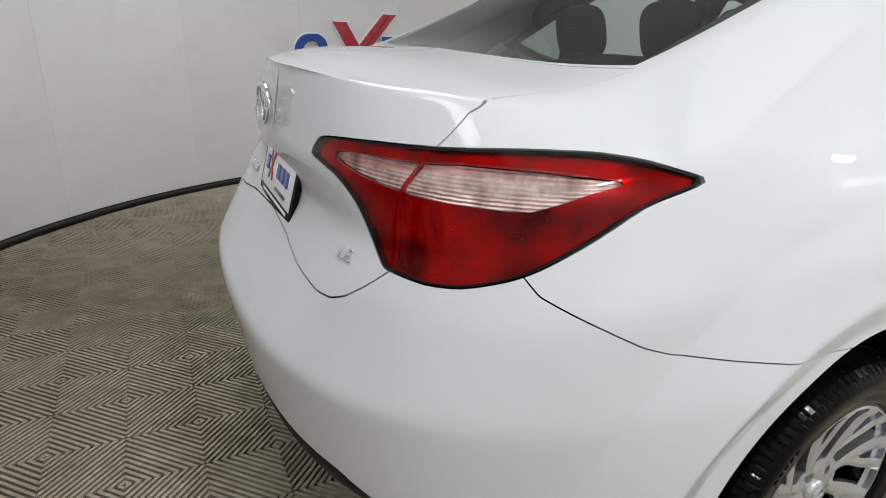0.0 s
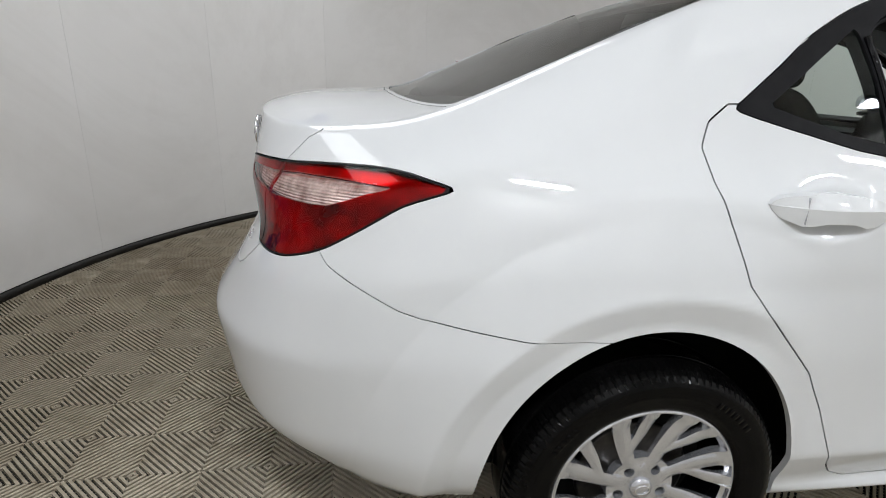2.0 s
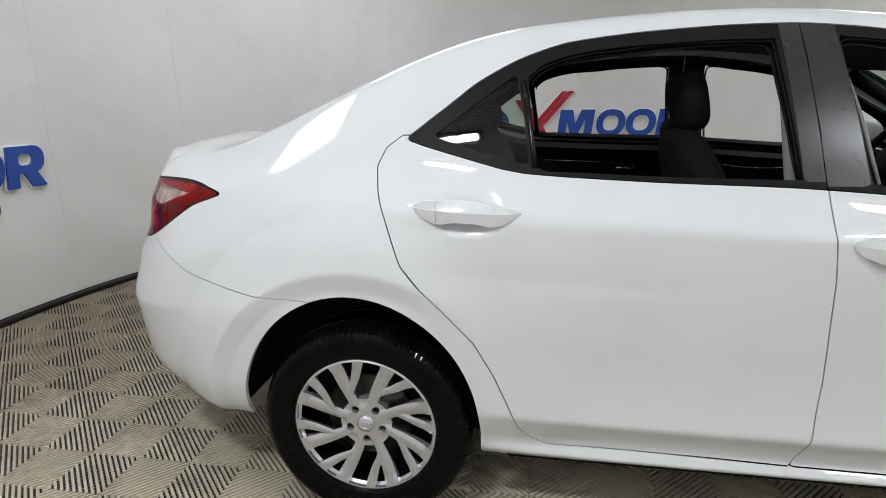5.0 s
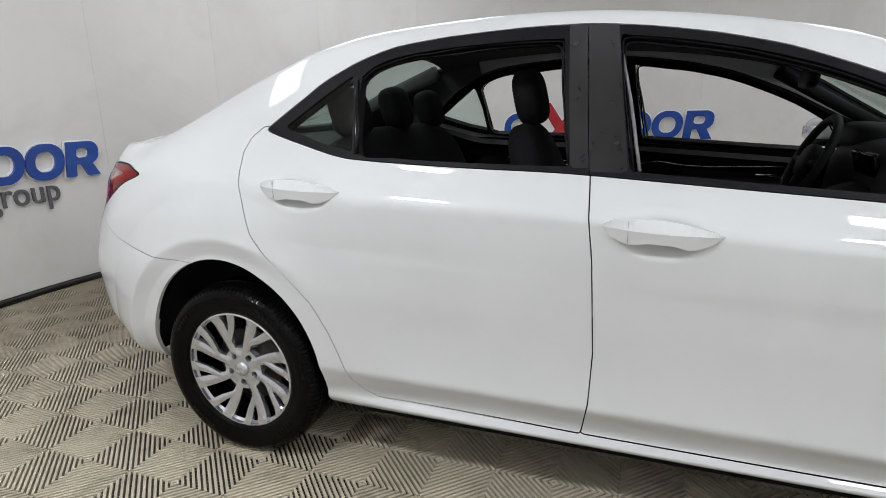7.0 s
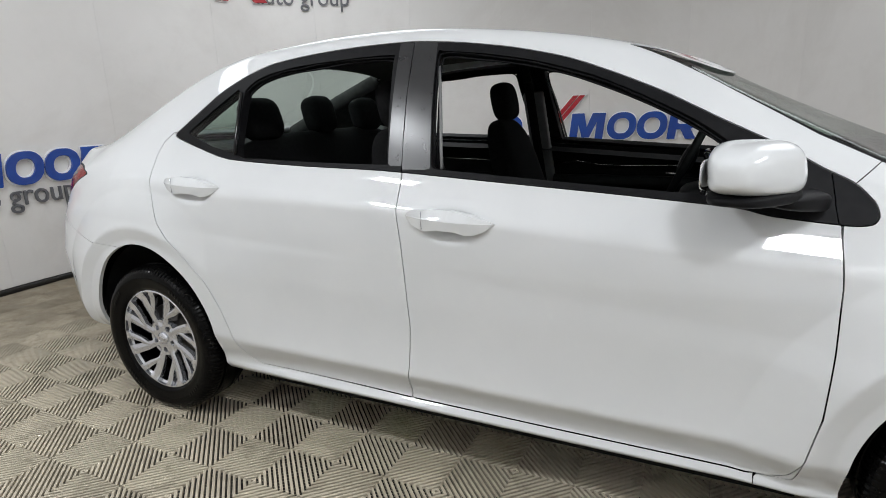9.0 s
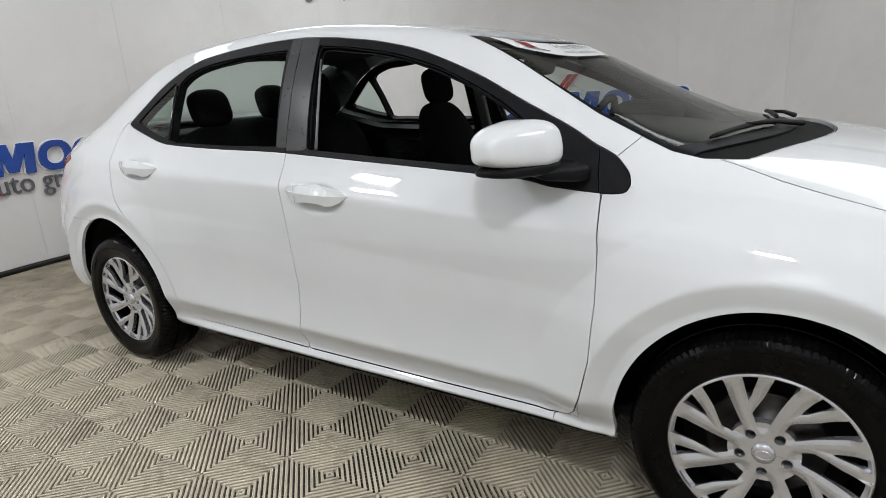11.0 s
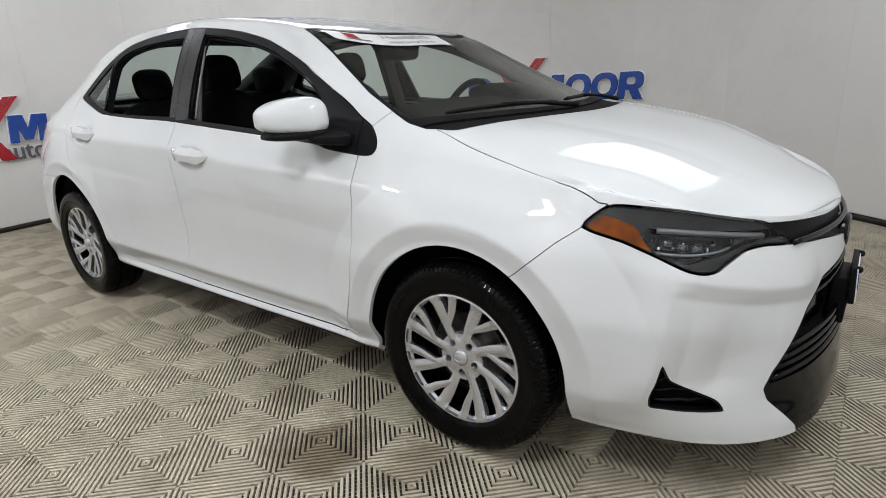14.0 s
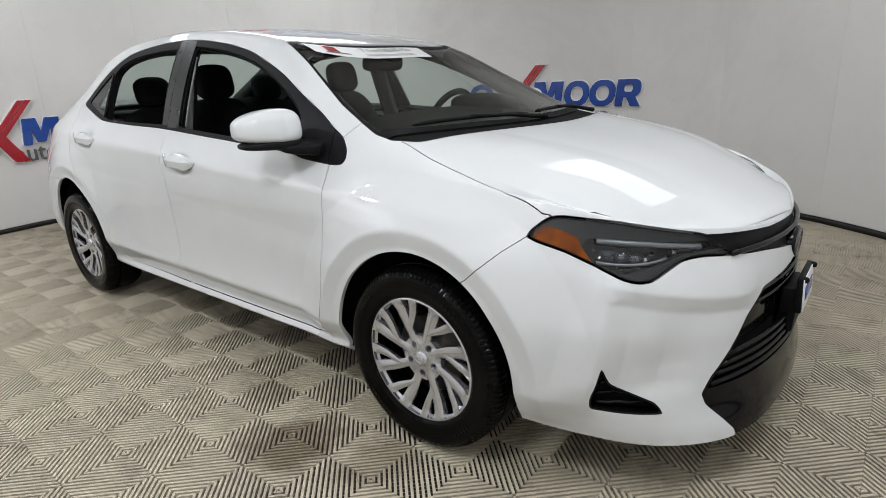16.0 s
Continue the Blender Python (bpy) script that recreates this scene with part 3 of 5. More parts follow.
LID = [(-2.154, 1.30), (-2.154, 1.080), (-2.235, 1.056), (-2.289, 1.007), (-2.31, 0.90), (-2.323, 0.821), (-2.372, 0.785), (-2.415, 0.758), (-2.453, 0.744),
       (-2.50, 0.740), (-2.609, 0.748), (-2.755, 0.765), (-3.2, 0.78), (-3.2, 1.30)]
FENDER = [(0.82, 0.1), (0.82, 0.276), (0.90, 0.29), (0.93, 0.50), (0.94, 0.90), (0.945, 1.008), (1.0, 1.075), (1.3, 1.3), (2.1, 1.3), (2.1, 0.1)]


def arches():
    x, y, z, s, r = fields()
    best = np.full(x.shape, 0.12)
    for cx, a, b in ((-1.368, 0.360, 0.410), (1.355, 0.356, 0.374)):
        zz = np.maximum(z - 0.316, 0)
        best = np.minimum(best, np.clip((np.hypot((x - cx) / a, zz / b) - 1) * 0.36, -0.12, 0.12))
    return np.where(r < NV, best, 0.12)


def back_line(y):
    return -1.885 + 0.105 * (y / 0.56) ** 2


def head_line(y):
    return 0.575 - 0.175 * np.abs(y / 0.56) ** 3


def cowl_line(y):
    return 1.45 - 0.20 * (y / 0.68) ** 2 - 0.10 * np.clip((y - 0.66) / 0.06, 0, 2) ** 2


def pane_line(y):
    return 1.345 - 0.19 * (y / 0.68) ** 2


PILLAR = ([0.3, 0.41, 0.64, 0.89, 1.02, 1.09, 1.18, 1.3], [0.512, 0.526, 0.589, 0.668, 0.695, 0.708, 0.708, 0.69])
HOOD_SIDE = ([1.1, 1.22, 1.33, 1.48, 1.64, 1.75, 1.80, 1.94, 2.05, 2.11, 2.16], [0.70, 0.702, 0.720, 0.734, 0.758, 0.757, 0.744, 0.685, 0.585, 0.51, 0.46])


def lid_f():
    x, y, z, s, r = fields()
    low = signed(s, z, LID)
    top = np.maximum(x - back_line(y), np.where(s > -2.154, (RE - r) * 0.01, -0.1))
    return np.where(r <= RE, low, np.clip(top, -0.12, 0.12))


def pane_back():
    x, y, z, s, r = fields()
    f = np.maximum(np.maximum(back_line(y) + 0.016 - x, x + 1.02 + 0.05 * (y / 0.5) ** 2), (RE + 2 - r) * 0.012)
    return np.where(r > RE - 6, np.clip(f, -0.12, 0.12), 0.12)


def screen():
    x, y, z, s, r = fields()
    f = np.maximum(np.maximum(head_line(y) - x, x - cowl_line(y)), y - np.interp(x, *PILLAR))
    return np.where((r > NV + 8) & (x > 0.3), np.clip(f, -0.12, 0.12), 0.12)


def hood_f():
    x, y, z, s, r = fields()
    front = np.interp(y, [0, 0.22, 0.496, 0.56], [0.722, 0.729, 0.755, 0.60]) - z
    lamp_top = np.interp(s, [1.786, 1.838, 2.002, 2.182, 2.281], [0.818, 0.826, 0.810, 0.778, 0.756]) - 0.030 - z
    tilt = np.clip(np.abs(np.array(SKIN.n)[:, 2]), 0.3, 1)
    side = np.where((s > 1.80) & (s < 2.30), lamp_top, (y - np.interp(x, *HOOD_SIDE)) / tilt)
    f = np.maximum(np.maximum(cowl_line(y) + 0.004 - x, side), front / np.clip(np.sqrt(1 - tilt ** 2), 0.3, 1))
    return np.where((r > NV - 16) & (x > 1.0), np.clip(f, -0.12, 0.12), 0.12)


def roof_f():
    x, y, z, s, r = fields()
    f = np.maximum(np.maximum(x - head_line(y) + 0.002, -1.018 - 0.05 * (y / 0.5) ** 2 - x), (RE + 4 - r) * 0.012)
    return np.where(r > RE - 6, np.clip(f, -0.12, 0.12), 0.12)


take(arches, 0.0)
dlo = take(lambda: side_f(rounded(DLO, 3)), 0.0015)
tail = take(lambda: side_f(rounded(TAIL, 3)), 0.0014)
head = take(lambda: side_f(rounded(HEAD, 3)), 0.003)
fog = take(lambda: side_f(rounded(FOG, 4)), 0.0)
grille_top = take(lambda: side_f(GRILLE_TOP), 0.001)
grille_low = take(lambda: side_f(GRILLE_LOW), 0.001)
lid = take(lid_f, 0.0015)
back_pane = take(pane_back, 0.001)
front_pane = take(screen, 0.001)
hood = take(hood_f, 0.0019)
roof = take(roof_f, 0.0012)
bumper_front = take(lambda: side_f(BUMPER_FRONT), 0.0012)
bumper_rear = take(lambda: side_f(BUMPER_REAR), 0.0012)
door_rear = take(lambda: side_f(DOOR_REAR))
door_front = take(lambda: side_f(DOOR_FRONT))
fender = take(lambda: side_f(FENDER), 0.0012)
body_side = REST


def part_of(faces, f, gap=0.0):
    """Splits faces of the skin by f: inside and outside."""
    inside, border = SKIN.split(faces, f + gap)
    if gap:
        e = f
        _, border = SKIN.split(border, np.concatenate([e, np.zeros(len(SKIN.p) - len(e))]) - gap)
    return inside, border


# ---------------------------------------------------------------- painted panels
whole("trunk_lid", lid, WHITE, car, "", 0.02)
whole("hood", hood, WHITE, car, "white hood with two soft creases", 0.02)
whole("roof", roof, WHITE, car)
whole("front_bumper", bumper_front, WHITE, car, "", 0.02)
x, y, z, s, r = fields()
valance, bumper_rear = part_of(bumper_rear, np.where(s < -1.9, z - np.interp(s, [-2.9, -2.4, -2.1, -1.9], [0.47, 0.44, 0.345, 0.22]), 0.1))
whole("rear_bumper", bumper_rear, WHITE, car)
whole("rear_valance", valance, BLACK, car, "matt black lower edge of the rear bumper", 0.03, 0.004)
pair("body_side", body_side, WHITE, TWO)
pair("front_fender", fender, WHITE, TWO)
doors_f = pair("front_door", door_front, WHITE, TWO)
doors_r = pair("rear_door", door_rear, WHITE, TWO)

# window openings and black frames
x, y, z, s, r = fields()
_, frame_faces = part_of(dlo, signed(s, z, rounded(OPEN_FRONT, 3)))
x, y, z, s, r = fields()
_, frame_faces = part_of(frame_faces, signed(s, z, rounded(OPEN_REAR, 3)))
x, y, z, s, r = fields()
quarter, frame_faces = part_of(frame_faces, signed(s, z, QUARTER))
x, y, z, s, r = fields()
seam = s - np.interp(z, [1.0, 1.42], [-0.184, -0.222])
rear_frame, front_frame = part_of(frame_faces, seam, 0.0018)
x, y, z, s, r = fields()
sail, front_frame = part_of(front_frame, np.interp(z, [0.92, 1.05], [0.934, 0.895]) - s, 0.0015)
x, y, z, s, r = fields()
rear_cover, rear_frame = part_of(rear_frame, np.maximum(-0.238 - 0.10 * (z - 1.05) - s, 1.04 - z))
x, y, z, s, r = fields()
front_cover, front_frame = part_of(front_frame, np.maximum(s - (-0.092 - 0.12 * (z - 1.04)), 1.03 - z))
pair("pillar_cover", rear_cover, PILLAR_COVER, doors_r, "satin black pillar cover", 0.02)
pair("pillar_cover", front_cover, PILLAR_COVER, doors_f, "satin black pillar cover", 0.02)
pair("window_frame", rear_frame, BLACK, doors_r, "matt black rear window frame", 0.035)
pair("window_frame", front_frame, BLACK, doors_f, "matt black front window frame", 0.035)
pair("corner_trim", sail, BLACK, TWO, "matt black corner trim by the windshield", 0.02)
pair("quarter_glass", quarter, GLASS, doors_r, "dark fixed quarter glass", 0.0, 0.004)

# front and rear glass, with their black borders
whole("rear_window", back_pane, GLASS, car, "green-tinted rear window", 0.0, 0.004)
x, y, z, s, r = fields()
pane, cowl = part_of(front_pane, x - pane_line(y))
whole("cowl", cowl, DARK, car, "black cowl under the wipers", 0.02, 0.012)
x, y, z, s, r = fields()
inner, border = part_of(pane, np.maximum(np.maximum(head_line(y) + 0.035 - x, x - pane_line(y) + 0.05), y - np.interp(x, *PILLAR) + 0.010))
whole("windshield", inner, GLASS, car, "green-tinted windshield", 0.0, 0.004)
whole("windshield_border", border, BLACK, car, "black border of the windshield", 0.012, 0.004)
x, y, z, s, r = fields()

# ---------------------------------------------------------------- small mesh makers
def box(bm, size, m, bevel=0.0, seg=2):
    """A box, its edges bevelled."""
    made = bmesh.ops.create_cube(bm, size=1.0, matrix=m @ Matrix.Diagonal((*size, 1)))
    if bevel:
        edges = list({e for v in made["verts"] for e in v.link_edges})
        bmesh.ops.bevel(bm, geom=edges, offset=bevel, segments=seg, affect="EDGES", profile=0.5)


def boxed(size, m, bevel=0.0, seg=2):
    bm = bmesh.new()
    box(bm, size, m, bevel, seg)
    return bm


def lathe(profile, seg, m=Matrix()):
    """A ring from a profile of (radius, depth), turned round the y axis."""
    bm = bmesh.new()
    rings = []
    for k in range(seg):
        a = 2 * math.pi * k / seg
        rings.append([bm.verts.new(m @ Vector((r * math.cos(a), d, r * math.sin(a)))) for r, d in profile])
    for k in range(seg):
        a, b = rings[k], rings[(k + 1) % seg]
        for i in range(len(profile) - 1):
            bm.faces.new((a[i], a[i + 1], b[i + 1], b[i]))
    bmesh.ops.recalc_face_normals(bm, faces=bm.faces)
    return bm


def tube(points, radius, seg=10, closed=False):
    """A round bar along points."""
    bm = bmesh.new()
    pts = [Vector(p) for p in points]
    n, rings = len(pts), []
    for i, p in enumerate(pts):
        ahead = pts[(i + 1) % n] if closed or i < n - 1 else p
        back = pts[i - 1] if closed or i > 0 else p
        t = (ahead - back).normalized()
        side = t.cross(Vector((0.13, 0.31, 0.94))).normalized()
        up = side.cross(t)
        rad = radius[i] if isinstance(radius, (list, tuple)) else radius
        rings.append([bm.verts.new(p + rad * (math.cos(a) * side + math.sin(a) * up)) for a in (2 * math.pi * k / seg for k in range(seg))])
    for i in range(n if closed else n - 1):
        a, b = rings[i], rings[(i + 1) % n]
        for k in range(seg):
            bm.faces.new((a[k], a[(k + 1) % seg], b[(k + 1) % seg], b[k]))
    if not closed:
        bm.faces.new(rings[0][::-1])
        bm.faces.new(rings[-1])
    bmesh.ops.recalc_face_normals(bm, faces=bm.faces)
    return bm


def blob(half, power, m, seg=36, shape=None):
    """A rounded block: half sizes, squareness by the power; shape may move its points."""
    bm = bmesh.new()
    def bent(c):
        return math.copysign(abs(c) ** power, c)
    rows = []
    for i in range(seg // 2 + 1):
        v = -math.pi / 2 + math.pi * i / (seg // 2)
        ring = []
        for k in range(seg):
            u = 2 * math.pi * k / seg
            p = Vector((half[0] * bent(math.cos(v)) * bent(math.cos(u)), half[1] * bent(math.cos(v)) * bent(math.sin(u)), half[2] * bent(math.sin(v))))
            ring.append(bm.verts.new(m @ (shape(p) if shape else p)))
        rows.append(ring)
    for i in range(seg // 2):
        for k in range(seg):
            bm.faces.new((rows[i][k], rows[i][(k + 1) % seg], rows[i + 1][(k + 1) % seg], rows[i + 1][k]))
    bmesh.ops.remove_doubles(bm, verts=bm.verts, dist=1e-5)
    bmesh.ops.recalc_face_normals(bm, faces=bm.faces)
    return bm


TOPX, TOPP, TOPN = BODY[NV + NG - 8:].reshape(-1, 3)[:, :2], BODY[NV + NG - 8:].reshape(-1, 3), NORM[NV + NG - 8:].reshape(-1, 3)


def on_top(x, y, lift=0.0):
    """The place on the glass, hood or deck over (x, y), and the normal there."""
    q = np.array([x, -abs(y)])
    i = ((TOPX - q) ** 2).sum(1).argmin()
    p, n = TOPP[i], TOPN[i]
    z = p[2] - (n[0] * (q[0] - p[0]) + n[1] * (q[1] - p[1])) / max(n[2], 0.2)
    side = -1 if y > 0 else 1
    return Vector((x + n[0] * lift, y + n[1] * side * lift, z + n[2] * lift)), Vector((n[0], n[1] * side, n[2]))


def on_side(s, z, lift=0.0):
    """The place on the right side at a length and a height, and the normal."""
    j = int(np.abs(ARC - s).argmin())
    i = int(np.abs(BODY[:NV + NG, j, 2] - z).argmin())
    p, n = BODY[i, j], NORM[i, j]
    return Vector(p + n * lift), Vector(n)


def even(points, turns=4):
    """A line of points, smoothed."""
    p = np.array([tuple(q) for q in points])
    for _ in range(turns):
        p[1:-1] = 0.25 * p[:-2] + 0.5 * p[1:-1] + 0.25 * p[2:]
    return [Vector(q) for q in p]


def written(text, size, extrude=0.0):
    """The flat mesh of a text in the built-in font: points and faces, its lower left at the origin, and its width."""
    curve = bpy.data.curves.new("text", "FONT")
    curve.body, curve.size, curve.resolution_u = text, size, 4
    ob = bpy.data.objects.new("text", curve)
    scene.collection.objects.link(ob)
    bpy.context.view_layer.update()
    me = bpy.data.meshes.new_from_object(ob.evaluated_get(bpy.context.evaluated_depsgraph_get()))
    pts = np.array([v.co[:2] for v in me.vertices])
    faces = [tuple(p.vertices) for p in me.polygons]
    bpy.data.objects.remove(ob)
    bpy.data.meshes.remove(me)
    bpy.data.curves.remove(curve)
    return pts - [pts[:, 0].min(), 0], faces, np.ptp(pts[:, 0])


# ---------------------------------------------------------------- dark sheets added to shade the panel gaps
idx = [i for i in range(0, NV - 1, 3)] + [NV - 1]
low = BODY[idx] - NORM[idx] * 0.05
for flip in (0, 1):
    bm = bmesh.new()
    g = [[bm.verts.new((p[0], -p[1] if flip else p[1], p[2])) for p in row[::4]] for row in low]
    for a, b in zip(g, g[1:]):
        for k in range(len(a) - 1):
            c = sum((q.co for q in (a[k], a[k + 1], b[k], b[k + 1])), Vector()) / 4
            if math.hypot(c.x + 1.368, c.z - 0.316) > 0.445 and math.hypot(c.x - 1.355, c.z - 0.316) > 0.405:
                bm.faces.new((a[k], a[k + 1], b[k + 1], b[k]))
    bmesh.ops.recalc_face_normals(bm, faces=bm.faces)
    part("inner_structure", bm, DARK, car, "dark sheet added behind the panels to shade their gaps")
top = BODY[NV + NG + 2:] - NORM[NV + NG + 2:] * 0.03
cols = [j for j in range(0, COLS_N, 4) if top[-1, j, 0] < -1.93 or top[-1, j, 0] > 1.48]
for lo, hi, label in ((-2.16, -1.9, "dark sheet added under the trunk lid to shade its gaps"), (1.4, 2.08, "dark sheet added under the hood to shade its gaps")):
    bm = bmesh.new()
    cs = [j for j in cols if lo < top[-1, j, 0] < hi]
    for flip in (1, -1):
        g = [[bm.verts.new((top[i, j, 0], top[i, j, 1] * flip, top[i, j, 2])) for j in cs] for i in range(0, top.shape[0], 4)]
        for a, b in zip(g, g[1:]):
            for k in range(len(a) - 1):
                bm.faces.new((a[k], a[k + 1], b[k + 1], b[k]))
    part("inner_deck", bm, DARK, car, label)
bm = bmesh.new()
box(bm, (1.9, 1.52, 0.05), pose(0, 0, 0.235), 0.01)
# hidden lower slab, added to keep light from under the car
box(bm, (1.88, 1.38, 0.05), pose(0, 0, 0.165), 0.01)
box(bm, (0.42, 1.10, 0.06), pose(1.85, 0, 0.25), 0.01)
box(bm, (0.46, 1.10, 0.06), pose(-1.87, 0, 0.34), 0.01)
box(bm, (0.84, 1.06, 0.14), pose(1.35, 0, 0.22), 0.01)
box(bm, (0.84, 1.06, 0.14), pose(-1.35, 0, 0.22), 0.01)
part("underbody", bm, DARK, car, "black underbody with an added slab that keeps light out")
for cx in (-1.35, 1.355):
    for side in (-1, 1):
        bm = lathe([(0.412, side * 0.80), (0.415, side * 0.79), (0.415, side * 0.56), (0.30, side * 0.54), (0.0, side * 0.54)], 48, pose(cx, 0, 0.316))
        bmesh.ops.delete(bm, geom=[v for v in bm.verts if v.co.z < 0.29], context="VERTS")
        part("wheel_well", bm, DARK, car, "black wheel well liner")

# ---------------------------------------------------------------- tail lamps
x, y, z, s, r = fields()
rim = signed(s, z, rounded(TAIL, 3))
lens, gasket = part_of(tail, rim + 0.0038)
pair("lamp_gasket", gasket, BLACK, TWO, "black edge of the tail lamp", 0.030)
x, y, z, s, r = fields()
cut = np.interp(z, [0.80, 0.88, 0.95, 1.01], [-2.318, -2.332, -2.328, -2.300])
strip, lens = part_of(lens, np.abs(s - cut) - 0.0035)
pair("lamp_divider", strip, REDBOX, TWO, "dark red gap between the two tail lamp halves", 0.02, 0.006)
x, y, z, s, r = fields()
cut = np.interp(z, [0.80, 0.88, 0.95, 1.01], [-2.318, -2.332, -2.328, -2.300])
inner_lens, outer_lens = part_of(lens, s - cut)
for name, faces in (("tail_lamp", outer_lens), ("lid_lamp", inner_lens)):
    x, y, z, s, r = fields()
    white, red = part_of(faces, signed(s, z, rounded(TAIL_CLEAR, 2)))
    tails = pair(name, red, RED_LENS, TWO, "glossy red tail lamp lens", 0.006)
    pair("clear_band", white, CLEAR_LENS, tails, "clear lens band", 0.006, 0.001)
    pair("reflector", white, REFLECT, tails, "bright fluted reflector", 0.0, 0.013)
    x, y, z, s, r = fields()
    low_part, high_part = part_of(red, z - np.interp(s, [-2.35, -2.1, -1.95], [0.868, 0.872, 0.93]))
    pair("housing", low_part, REDBOX, tails, "red lamp housing", 0.0, 0.013)
    pair("light_guide", high_part, REDBOX, tails, "red light guide", 0.0, 0.008)

# ---------------------------------------------------------------- headlamps
x, y, z, s, r = fields()
rim = signed(s, z, rounded(HEAD, 3))
lens, gasket = part_of(head, rim + 0.005)
pair("lamp_gasket", gasket, GLOSS, TWO, "black edge of the headlamp", 0.04)
heads = pair("headlamp", lens, HEAD_LENS, TWO, "clear headlamp with smoked bezel and amber corner", 0.006)
x, y, z, s, r = fields()
amber, dark = part_of(lens, signed(s, z, rounded(HEAD_AMBER, 3)))
pair("amber_marker", amber, AMBER, heads, "amber corner marker", 0.02, 0.012)
x, y, z, s, r = fields()
bowl, bezel = part_of(dark, np.maximum(np.maximum(z - np.interp(s, [1.88, 2.3], [0.775, 0.740]), 1.885 - s + (0.745 - z) * -0.8), np.maximum(s - 2.36, np.interp(s, [1.9, 2.02, 2.12, 2.2], [0.70, 0.685, 0.70, 0.715]) - z)))
pair("bezel", bezel, GREY, heads, "smoked grey bezel", 0.03, 0.010)
pair("bowl", bowl, SMOKE, heads, "dark lamp bowl", 0.0, 0.045)
for side in (0, 1):
    flip = Matrix.Diagonal((1, -1, 1, 1)) if side else Matrix()
    for ss, zz in ((1.962, 0.733), (2.008, 0.726), (2.054, 0.720)):
        p, n = on_side(ss, zz, -0.030)
        part("projector", lathe([(0.021, -0.012), (0.022, 0.004), (0.019, 0.006), (0.013, -0.006), (0.0, -0.008)], 24, flip @ look(p, p + n) @ pose(0, 0, 0, 90, 0, 0)), STEEL, heads[side], "smoked metal ring of a projector")
        part("projector_lens", blob((0.014, 0.014, 0.010), 0.9, flip @ look(p + n * 0.004, p + n), 20), HEAD_LENS, heads[side])
    rng = random.Random(5)
    for k in range(16):
        ss = 1.925 + 0.0125 * k
        p, n = on_side(ss, 0.742 - 0.0012 * k - 0.012 * (k % 3), -0.034)
        part("lamp_facet", boxed((0.010, 0.006 + 0.012 * rng.random(), 0.004), flip @ look(p, p + n) @ pose(0, 0, 0, rng.uniform(-30, 30), rng.uniform(-30, 30), rng.uniform(-40, 40)), 0.001, 1), (STEEL, CHROME, SMOKE)[k % 3], heads[side])
    pts = [flip @ on_side(1.93 + 0.02 * k, 0.713 - 0.0032 * k + 0.00028 * k * k, -0.016)[0] for k in range(12)]
    part("lower_rim", tube(even(pts), 0.004, 8), SATIN, heads[side], "thin satin rim under the projectors")
    p, n = on_side(2.20, 0.728, -0.022)
    for k in range(12):
        q = p + Vector((0.0, 0.0, 0.0)) + (on_side(2.16 + 0.008 * k, 0.727, -0.022)[0] - p)
        part("marker_rib", boxed((0.0045, 0.018, 0.012), flip @ look(q, q + n), 0.001, 1), STEEL, heads[side])
    pts = [on_side(1.93 + 0.03 * k, 0.767 - 0.0021 * k * 1.6, -0.008)[0] for k in range(12)]
    part("chrome_strip", tube([flip @ p for p in even(pts)], 0.0075, 8), SATIN, heads[side], "bright strip over the projectors")

# ---------------------------------------------------------------- grilles
whole("upper_grille", grille_top, BLACK, car, "gloss black upper grille", 0.02, 0.012)
for k, zz in enumerate((0.684,)):
    pts = [on_side(ss, zz + 0.022 * (2.85 - ss) / 0.5 * 0.6, 0.002)[0] for ss in np.linspace(2.37 + 0.05 * k, ARC[-1] - 0.01, 14)]
    pts = [(p.x, p.y, p.z) for p in even(pts, 8)]
    pts = pts + [(a, -b, c) for a, b, c in pts[::-1]]
    part("grille_bar", tube(pts, 0.009, 8), GLOSS, car, "black grille bar")
x, y, z, s, r = fields()
mouth, chin = part_of(grille_low, 0.33 - z)
whole("lower_grille", mouth, DARK, car, "black lower grille", 0.0, 0.055)
whole("chin_spoiler", chin, GLOSS, car, "black chin of the bumper", 0.05, 0.006)
x, y, z, s, r = fields()
edge, _ = part_of(mouth, np.where(s < 2.75, -(signed(s, z, np.array(GRILLE_LOW)) + 0.012), 0.1))
whole("grille_frame", edge, GLOSS, car, "black frame of the lower grille", 0.05, 0.004)
for zz, rr in ((0.560, 0.008), (0.532, 0.006), (0.415, 0.008), (0.390, 0.008), (0.365, 0.008), (0.340, 0.009)):
    s0 = float(np.interp(zz, [0.322, 0.368, 0.43, 0.509, 0.573], [2.25, 2.285, 2.35, 2.43, 2.53])) + 0.015
    pts = [on_side(ss, zz, -0.012)[0] for ss in np.linspace(s0, ARC[-1] - 0.01, 14)]
    pts = [(p.x, p.y, p.z) for p in even(pts, 8)]
    pts = pts + [(a, -b, c) for a, b, c in pts[::-1]]
    part("grille_slat", tube(pts, rr, 8), GLOSS, car, "gloss black grille slat")
pts = [on_side(ss, 0.475, -0.035)[0] for ss in np.linspace(2.40, ARC[-1] - 0.01, 12)]
bm = bmesh.new()
for flip in (1, -1):
    rows = [[bm.verts.new((p.x, p.y * flip, p.z + dz)) for p in pts] for dz in (-0.05, 0.045)]
    for k in range(len(pts) - 1):
        bm.faces.new((rows[0][k], rows[0][k + 1], rows[1][k + 1], rows[1][k]))
part("sensor_panel", bm, GLOSS, car, "smooth black centre panel of the grille")
